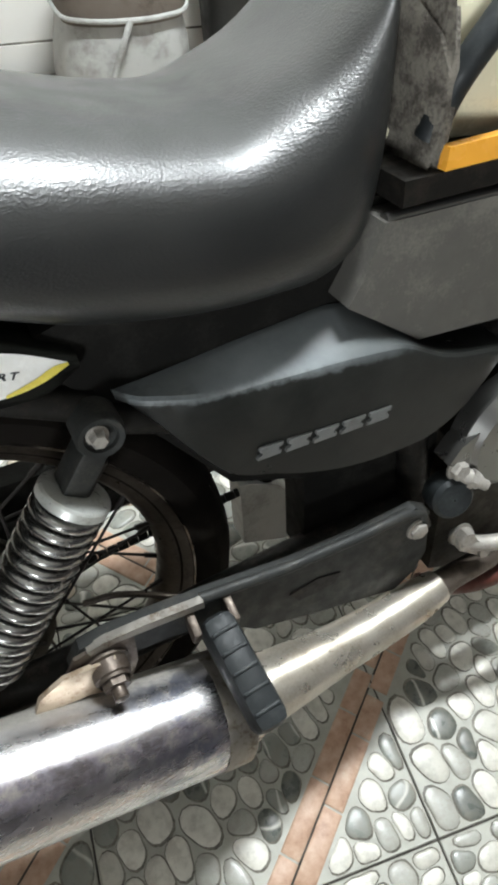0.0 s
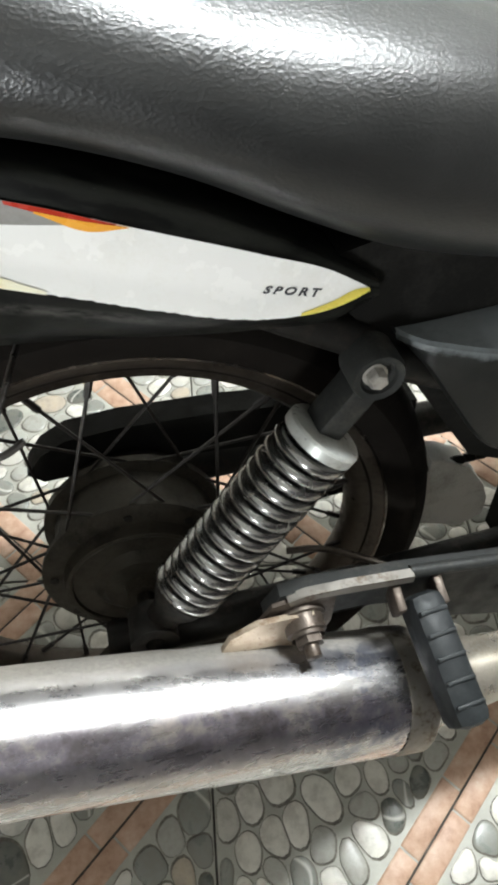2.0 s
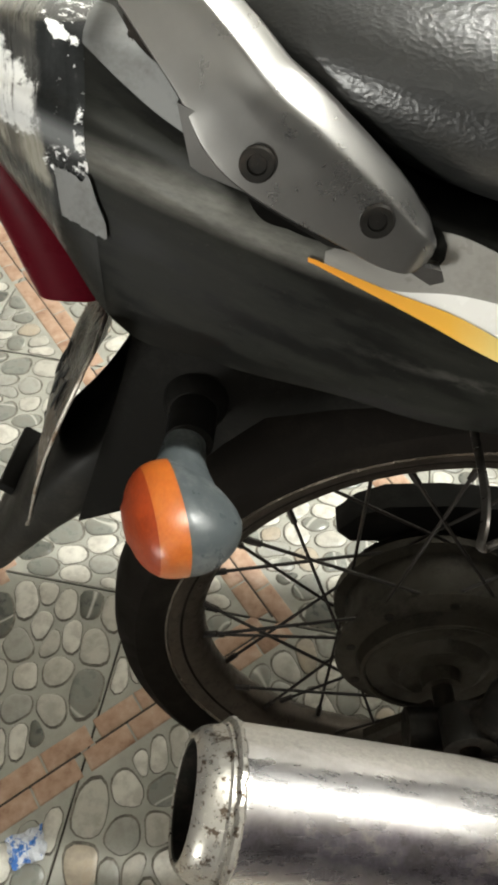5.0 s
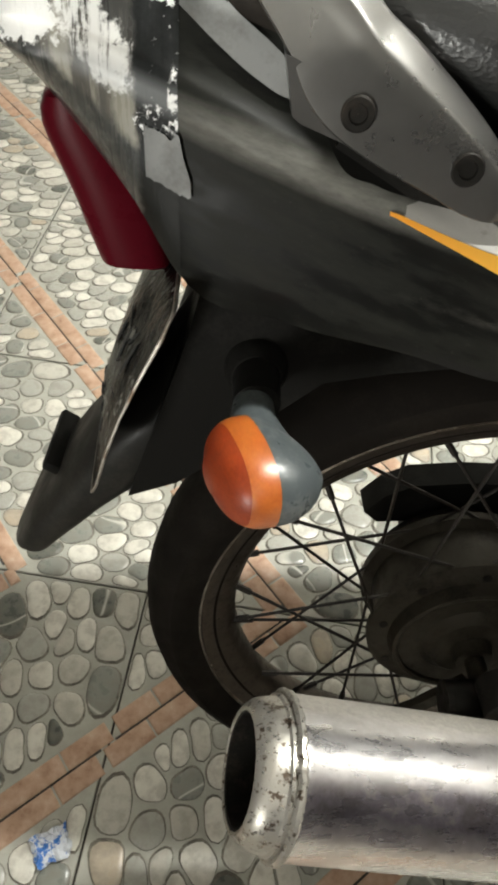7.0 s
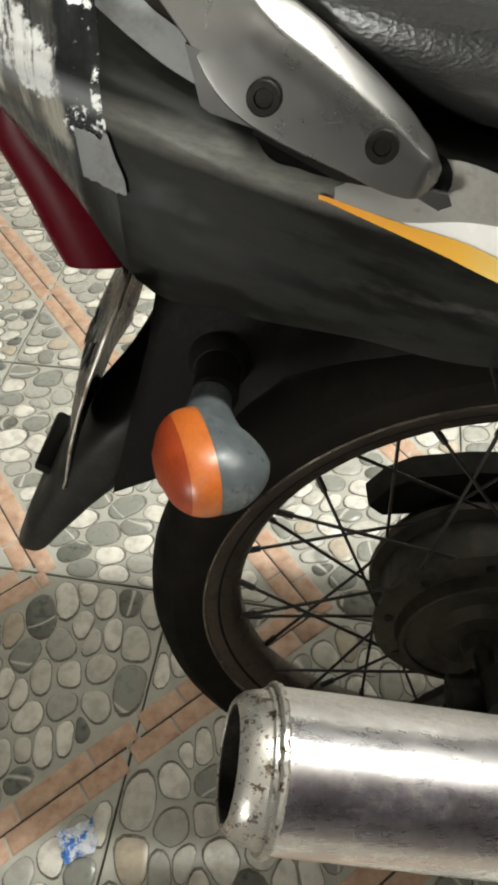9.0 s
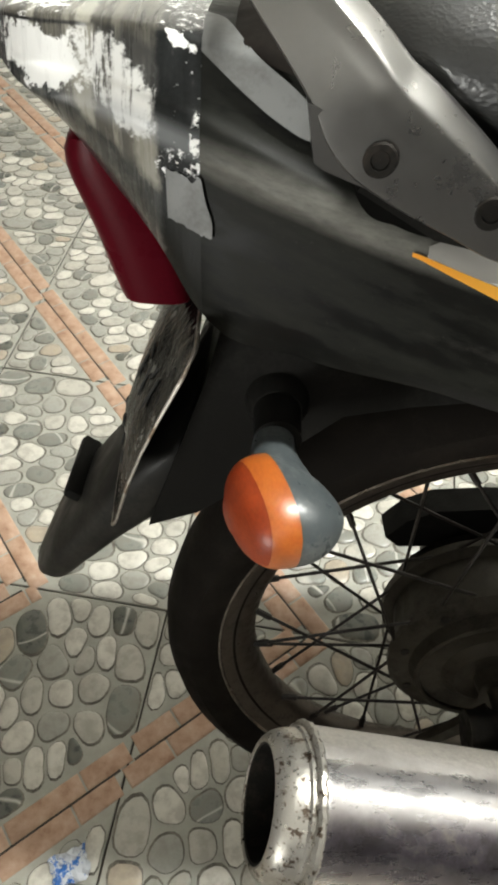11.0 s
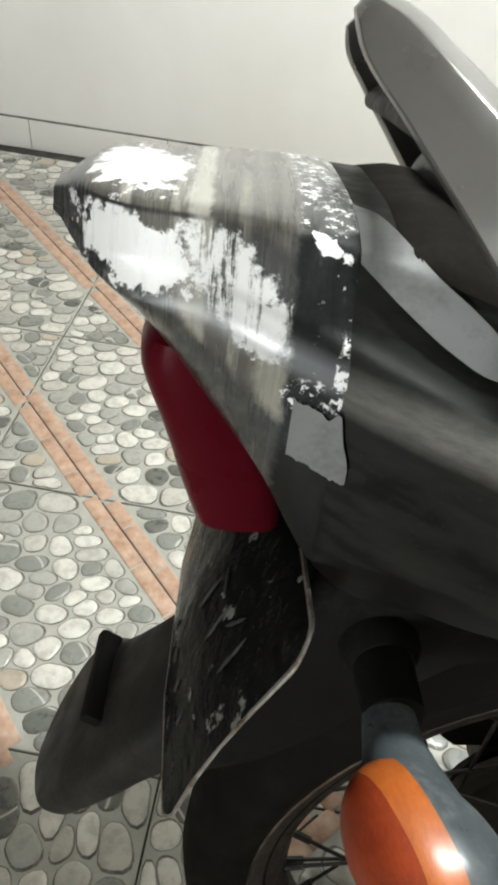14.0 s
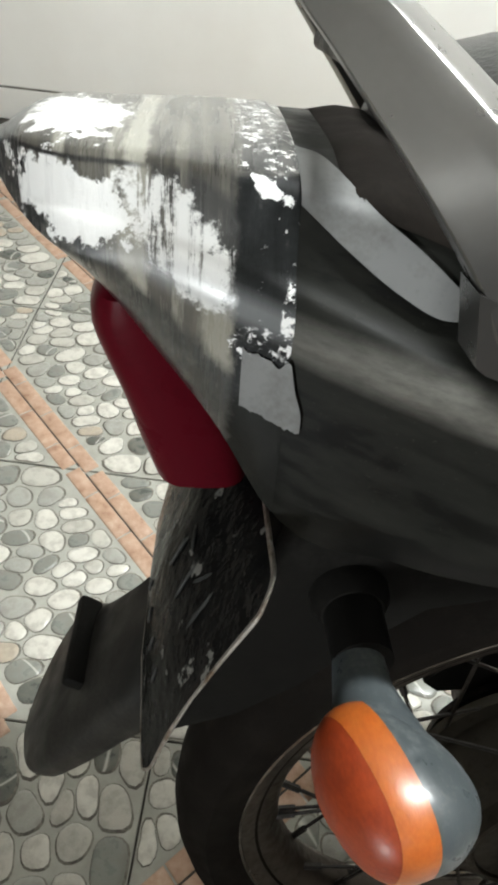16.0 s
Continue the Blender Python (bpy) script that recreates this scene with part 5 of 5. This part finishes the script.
part("side_stand", tube(smooth_path([(0.47, -0.128, 0.212), (0.50, -0.135, 0.200), (0.555, -0.140, 0.178), (0.66, -0.135, 0.160)], 14), 0.012, 12), RUSTRED, engine, "rusty red-brown stand tube")
part("pedal", tube(smooth_path([(0.50, -0.135, 0.285), (0.53, -0.15, 0.272), (0.60, -0.165, 0.268), (0.70, -0.17, 0.27)], 16), [0.009] * 16, 12), CHROME, engine, "chrome brake pedal arm")

# ---------------------------------------------------------------- things by the wall
def sack_ring(z, k):
    ring = []
    for a in np.linspace(0, 2 * math.pi, 40, endpoint=False):
        c, s = math.cos(a), math.sin(a)
        r = 1 + 0.05 * noise.noise(Vector((2 * c, 2 * s, 6 * z)))
        ring.append((0.415 + 0.172 * k * r * math.copysign(abs(c) ** 0.7, c) + 0.02 * z, 1.87 + 0.13 * k * r * math.copysign(abs(s) ** 0.7, s), z))
    return ring


sack = tagged(new("sack"), "grey-white printed sack tied with a cord against the wall", "sack")
part("bag", loft([sack_ring(z, k) for z, k in ((0.0, 0.92), (0.02, 1.0), (0.08, 1.03), (0.16, 0.98), (0.22, 0.9), (0.28, 0.84), (0.34, 0.8))]), SACK, sack)
part("collar", loft([sack_ring(z, k) for z, k in ((0.225, 0.95), (0.24, 0.97), (0.29, 0.93), (0.33, 0.88))]), BROWN, sack, "brown folded top")
part("cord", tube([(x, y - 0.004, z + 0.005) for x, y, z in sack_ring(0.235, 0.97)], 0.006, 8, caps=False), SACK, sack)
part("tail", tube(smooth_path([(0.42, 1.735, 0.24), (0.40, 1.725, 0.20), (0.37, 1.725, 0.13), (0.36, 1.728, 0.06)], 12), 0.008, 8), SACK, sack)
def bin_ring(z, half, deep):
    return [(0.765 + half * math.copysign(abs(math.cos(a)) ** 0.45, math.cos(a)), 1.93 + deep * math.copysign(abs(math.sin(a)) ** 0.45, math.sin(a)), z) for a in np.linspace(0, 2 * math.pi, 40, endpoint=False)]


dustbin = tagged(new("waste_bin"), "tapered matt black plastic bin standing against the wall", "bin")
part("body", loft([bin_ring(z, h, d) for z, h, d in ((0.0, 0.086, 0.072), (0.006, 0.092, 0.078), (0.10, 0.102, 0.084), (0.255, 0.119, 0.094), (0.262, 0.124, 0.098), (0.285, 0.126, 0.099), (0.292, 0.122, 0.096), (0.54, 0.142, 0.108))]), BLACKBOX, dustbin)
part("rim", loft([bin_ring(z, h, d) for z, h, d in ((0.535, 0.142, 0.108), (0.538, 0.149, 0.112), (0.560, 0.149, 0.112), (0.564, 0.144, 0.108))]), BLACKBOX, dustbin)
cloth = []
for i in range(15):
    for j in range(9):
        u, v = i / 7 - 1, j / 4 - 1
        h = max(0.0, 1 - u * u) ** 0.5 * max(0.0, 1 - v * v) ** 0.5
        cloth.append((0.075 + 0.15 * u + 0.02 * noise.noise(Vector((u * 2, v * 2, 4))), 1.955 + 0.055 * v, 0.002 + h * (0.035 + 0.022 * noise.noise(Vector((u * 4, v * 3, 8))))))
rag_me = mesh_of("floor_rag", cloth + [(x, y, 0.0008) for x, y, z in cloth], [f for i in range(14) for j in range(8) for f in ((i * 9 + j, i * 9 + j + 1, i * 9 + j + 10, i * 9 + j + 9), (135 + i * 9 + j, 135 + i * 9 + j + 9, 135 + i * 9 + j + 10, 135 + i * 9 + j + 1))])
floor_rag = tagged(new("floor_rag", rag_me), "crumpled brown stained rag lying by the skirting", "rag")
rag_me.materials.append(BROWN)
for x, lean in ((0.925, 0.02), (0.985, 0.06)):
    rod = tagged(new("rod", tube([(x, 1.98, 0.006), (x - lean, 2.03, 0.7)], 0.006, 8)), "thin faded red rod leaning on the wall", "rod", "rods by the wall")
    rod.data.materials.append(PINK)

# ---------------------------------------------------------------- floor of pebble tiles
floor = tagged(new("floor"), "glossy floor tiles with pebbles and diagonal brick strips", "floor", kind="structure")
part("bed", block((6.0, 6.6, 0.02), Matrix.Translation((0.4, -1.18, -0.013)), 0), JOINT, floor, kind="structure")
PITCH = 0.4
rng = random.Random(7)


def clip(poly, p, n):
    """The part of a convex polygon on the near side of the line through p with normal n."""
    out = []
    for i, a in enumerate(poly):
        b = poly[(i + 1) % len(poly)]
        da, db = (a - p).dot(n), (b - p).dot(n)
        if da <= 0:
            out.append(a)
        if da * db < 0:
            out.append(a + (b - a) * (da / (da - db)))
    return out


def tile_layout():
    """Stones of one tile: round-cornered cells in the middle field and the two corners beyond the strips."""
    h, strip = PITCH / 2 - 0.003, 0.031
    d1 = Vector((1, 1)).normalized()
    along, across = Vector((1, 0.3)).normalized(), Vector((-0.3, 1)).normalized()
    squash = lambda p: along * p.dot(along) / 1.5 + across * p.dot(across)
    relax = lambda p: along * p.dot(along) * 1.5 + across * p.dot(across)
    fields = []
    square = [Vector((-h, -h)), Vector((h, -h)), Vector((h, h)), Vector((-h, h))]
    off = 0.2 / math.sqrt(2)
    mid = clip(clip(square, d1 * (off - strip), d1), -d1 * (off - strip), -d1)
    fields.append((mid, 70))
    fields.append((clip(square, d1 * (off + strip), -d1), 10))
    fields.append((clip(square, -d1 * (off + strip), d1), 10))
    stones = []
    for field, count in fields:
        field = [squash(v) for v in field]
        lo = Vector((min(v.x for v in field), min(v.y for v in field)))
        hi = Vector((max(v.x for v in field), max(v.y for v in field)))
        inside = lambda p: all((field[(i + 1) % len(field)] - a).cross(p - a) > 0 for i, a in enumerate(field))
        seeds = []
        while len(seeds) < count:
            p = Vector((rng.uniform(lo.x, hi.x), rng.uniform(lo.y, hi.y)))
            if any((p - o).length < 0.0165 for o in seeds):
                continue
            if inside(p):
                seeds.append(p)
        for step in range(2):
            cells = []
            for i, p in enumerate(seeds):
                cell = field
                for j, q in enumerate(seeds):
                    if j != i:
                        cell = clip(cell, (p + q) / 2, (q - p))
                cells.append(cell)
            if step < 1:
                seeds = [sum(c, Vector((0, 0))) / len(c) for c in cells]
        for cell in cells:
            if len(cell) < 3:
                continue
            cell = [relax(v) for v in cell]
            c = sum(cell, Vector((0, 0))) / len(cell)
            # the roundest pebble that the cell holds, drawn out along the cell's longer way
            xx, yy, xy = (sum((v.x - c.x) ** 2 for v in cell), sum((v.y - c.y) ** 2 for v in cell), sum((v.x - c.x) * (v.y - c.y) for v in cell))
            turn = 0.5 * math.atan2(2 * xy, xx - yy)
            edge = []
            for a in np.linspace(0, 2 * math.pi, 20, endpoint=False):
                d = Vector((math.cos(a), math.sin(a)))
                hits = [-(u - c).cross(w - u) / d.cross(u - w) for u, w in zip(cell, cell[1:] + cell[:1]) if abs(d.cross(u - w)) > 1e-9]
                edge.append(min(h for h in hits if h > 0))
            angles = [2 * math.pi * i / 20 - turn for i in range(20)]
            long = np.mean([r for r, a in zip(edge, angles) if abs(math.cos(a)) > 0.8])
            short = np.mean([r for r, a in zip(edge, angles) if abs(math.sin(a)) > 0.8]) * rng.uniform(0.84, 1.0)
            size, square, lobe, skew = rng.uniform(0.90, 1.0), rng.uniform(2.0, 3.2), rng.uniform(-0.14, 0.14), rng.uniform(0, 6.28)
            reach = []
            for r, a in zip(edge, angles):
                oval = (abs(math.cos(a) / long) ** square + abs(math.sin(a) / short) ** square) ** (-1 / square)
                reach.append(min((0.62 * oval + 0.38 * r) * (1 + lobe * math.cos(a - skew) + 0.4 * lobe * math.cos(3 * a + skew)), r) * size)
            reach = [(reach[i - 1] + 2 * r + reach[(i + 1) % 20]) / 4 for i, r in enumerate(reach)]
            stones.append((c, reach))
    return stones


def stone_geometry(c, reach, origin=None):
    """A flat-topped stone with a printed dark rim, broadened on its shadow side: vertices, faces and which faces are
    rim.
    """
    verts, faces, rim, o = [], [], [], origin or Vector((0, 0))
    mean = sum(reach) / len(reach)
    # slip broadens the dark rim on one side, as the stone's shadow in colour
    for k, z, slip in ((1.0, 0.0002, 0.0), (0.91, 0.0010, 0.055), (0.80, 0.0018, 0.04), (0.55, 0.0024, 0.0)):
        for i, r in enumerate(reach):
            a = 2 * math.pi * i / 20
            verts.append((c.x - o.x + r * k * math.cos(a) + slip * mean, c.y - o.y + r * k * math.sin(a) + 0.7 * slip * mean, z))
    for k in range(3):
        for i in range(20):
            j = (i + 1) % 20
            faces.append((k * 20 + i, k * 20 + j, k * 20 + 20 + j, k * 20 + 20 + i))
            rim.append(1 if k == 0 else 0)
    faces.append(tuple(range(60, 80)))
    rim.append(0)
    return verts, faces, rim


def strip_bricks():
    """The two double rows of thin bricks: centre, length and width along the diagonal."""
    out = []
    for sign in (-1, 1):
        for row in (-1, 1):
            mid = Vector((1, 1)).normalized() * (sign * 0.2 / math.sqrt(2) + row * 0.0135)
            half = PITCH / 2 * math.sqrt(2) - abs(mid.length) - 0.004
            at = -half
            k = 0
            while at < half - 0.015:
                step = min((0.05 if (k == 0 and row > 0) else 0.095), half - at)
                out.append((mid + Vector((1, -1)).normalized() * (at + step / 2), step - 0.0024, 0.0252))
                at += step
                k += 1
    return out


LAYOUT, BRICKS = tile_layout(), strip_bricks()
tile_mesh = block((PITCH - 0.0026, PITCH - 0.0026, 0.010), Matrix.Translation((0, 0, -0.005)), 0.001, 1)
tile_mesh.name = "tile"
tile_mesh.materials.append(GROUT)


def piece_mesh(name, verts, faces, slots, materials):
    me = bpy.data.meshes.new(name)
    me.from_pydata(verts, [], faces)
    for material in materials:
        me.materials.append(material)
    me.polygons.foreach_set("material_index", slots)
    me.polygons.foreach_set("use_smooth", [True] * len(me.polygons))
    me.set_sharp_from_angle(angle=radians(50))
    return me


def brick_geometry(length, width):
    verts, faces = [], []
    for k, z in ((0.0, 0.0002), (0.001, 0.0014), (0.0025, 0.0022)):
        l, w = length / 2 - k, width / 2 - k
        verts += [(-l, -w, z), (l, -w, z), (l, w, z), (-l, w, z)]
    for k in range(2):
        for i in range(4):
            j = (i + 1) % 4
            faces.append((k * 4 + i, k * 4 + j, k * 4 + 4 + j, k * 4 + 4 + i))
    faces.append((8, 9, 10, 11))
    return verts, faces


STONE_MESH = []
for c, reach in LAYOUT:
    v, f, r = stone_geometry(c, reach, c)
    STONE_MESH.append((c, piece_mesh("pebble", v, f, r, (STONE, OUTLINE))))
BRICK_MESH = []
for c, length, width in BRICKS:
    v, f = brick_geometry(length, width)
    BRICK_MESH.append((c, piece_mesh("brick", v, f, [0] * len(f), (BRICK,))))
verts, faces, slots = [], [], []
for c, reach in LAYOUT:
    v, f, r = stone_geometry(c, reach)
    faces += [tuple(i + len(verts) for i in q) for q in f]
    verts += v
    slots += r
PEBBLE_FIELD = piece_mesh("pebbles", verts, faces, slots, (STONE, OUTLINE))
verts, faces = [], []
for c, length, width in BRICKS:
    v, f = brick_geometry(length, width)
    faces += [tuple(i + len(verts) for i in q) for q in f]
    verts += [tuple(pose(c.x, c.y, 0, 0, 0, -45) @ Vector(p)) for p in v]
BRICK_FIELD = piece_mesh("bricks", verts, faces, [0] * len(faces), (BRICK,))
SEAM_MESH = joined(*[block((0.555 - 0.292, 0.0034, 0.001), pose(k * 0.1, k * 0.1, 0.0002, 0, 0, -45), 0) for k in (-1, 1)])
SEAM_MESH.name = "seam"
SEAM_MESH.materials.append(JOINT)
NEAR = {(-2, 0), (-1, 0), (-2, 1), (-1, 1), (0, 0)}
for ix in range(-6, 8):
    for iy in range(-11, 6):
        y_mid = (iy + 0.5) * PITCH
        if y_mid > WALL_Y + 0.15:
            continue
        tile = new("tile", tile_mesh)
        tile.parent = floor
        quarter = (1 if iy == 0 else 0) + 2 * ((ix * 3 + iy * 5) % 2)
        tile.matrix_basis = pose((ix + 0.5) * PITCH, y_mid, 0, 0, 0, 90 * quarter)
        seam = new("seam", SEAM_MESH)
        seam.parent = tile
        if (ix, iy) in NEAR:
            for c, me in STONE_MESH:
                ob = new("pebble", me)
                ob.parent, ob.location = tile, (c.x, c.y, 0)
            for c, me in BRICK_MESH:
                ob = new("brick", me)
                ob.parent = tile
                ob.matrix_basis = pose(c.x, c.y, 0, 0, 0, -45)
        else:
            for name, me in (("pebbles", PEBBLE_FIELD), ("bricks", BRICK_FIELD)):
                ob = new(name, me)
                ob.parent = tagged(ob, kind="stuff") and tile

# ---------------------------------------------------------------- scrap on the floor
scrap_verts, scrap_faces = [], []
for i in range(9):
    for j in range(7):
        u, v = i / 8 - 0.5, j / 6 - 0.5
        n = noise.noise(Vector((u * 7, v * 7, 2)))
        edge = 1 + 0.25 * noise.noise(Vector((u * 5, v * 5, 9)))
        scrap_verts.append((u * 0.042 * edge, v * 0.032 * edge, 0.0065 + 0.0055 * n))
        if i < 8 and j < 6:
            a = i * 7 + j
            scrap_faces.append((a, a + 7, a + 8, a + 1))
low = min(v[2] for v in scrap_verts)
scrap_me = mesh_of("scrap", [(x, y, z - low) for x, y, z in scrap_verts] + [(x, y, z - low + 0.0004) for x, y, z in scrap_verts], scrap_faces + [tuple(k + 63 for k in f[::-1]) for f in scrap_faces], smooth=False)
scrap = tagged(new("foil_scrap", scrap_me), "crumpled blue and white foil wrapper on the floor", "litter")
scrap_me.materials.append(BLUE)
scrap.matrix_world = pose(-0.432, 0.088, 0.0028, 0, 0, 35)
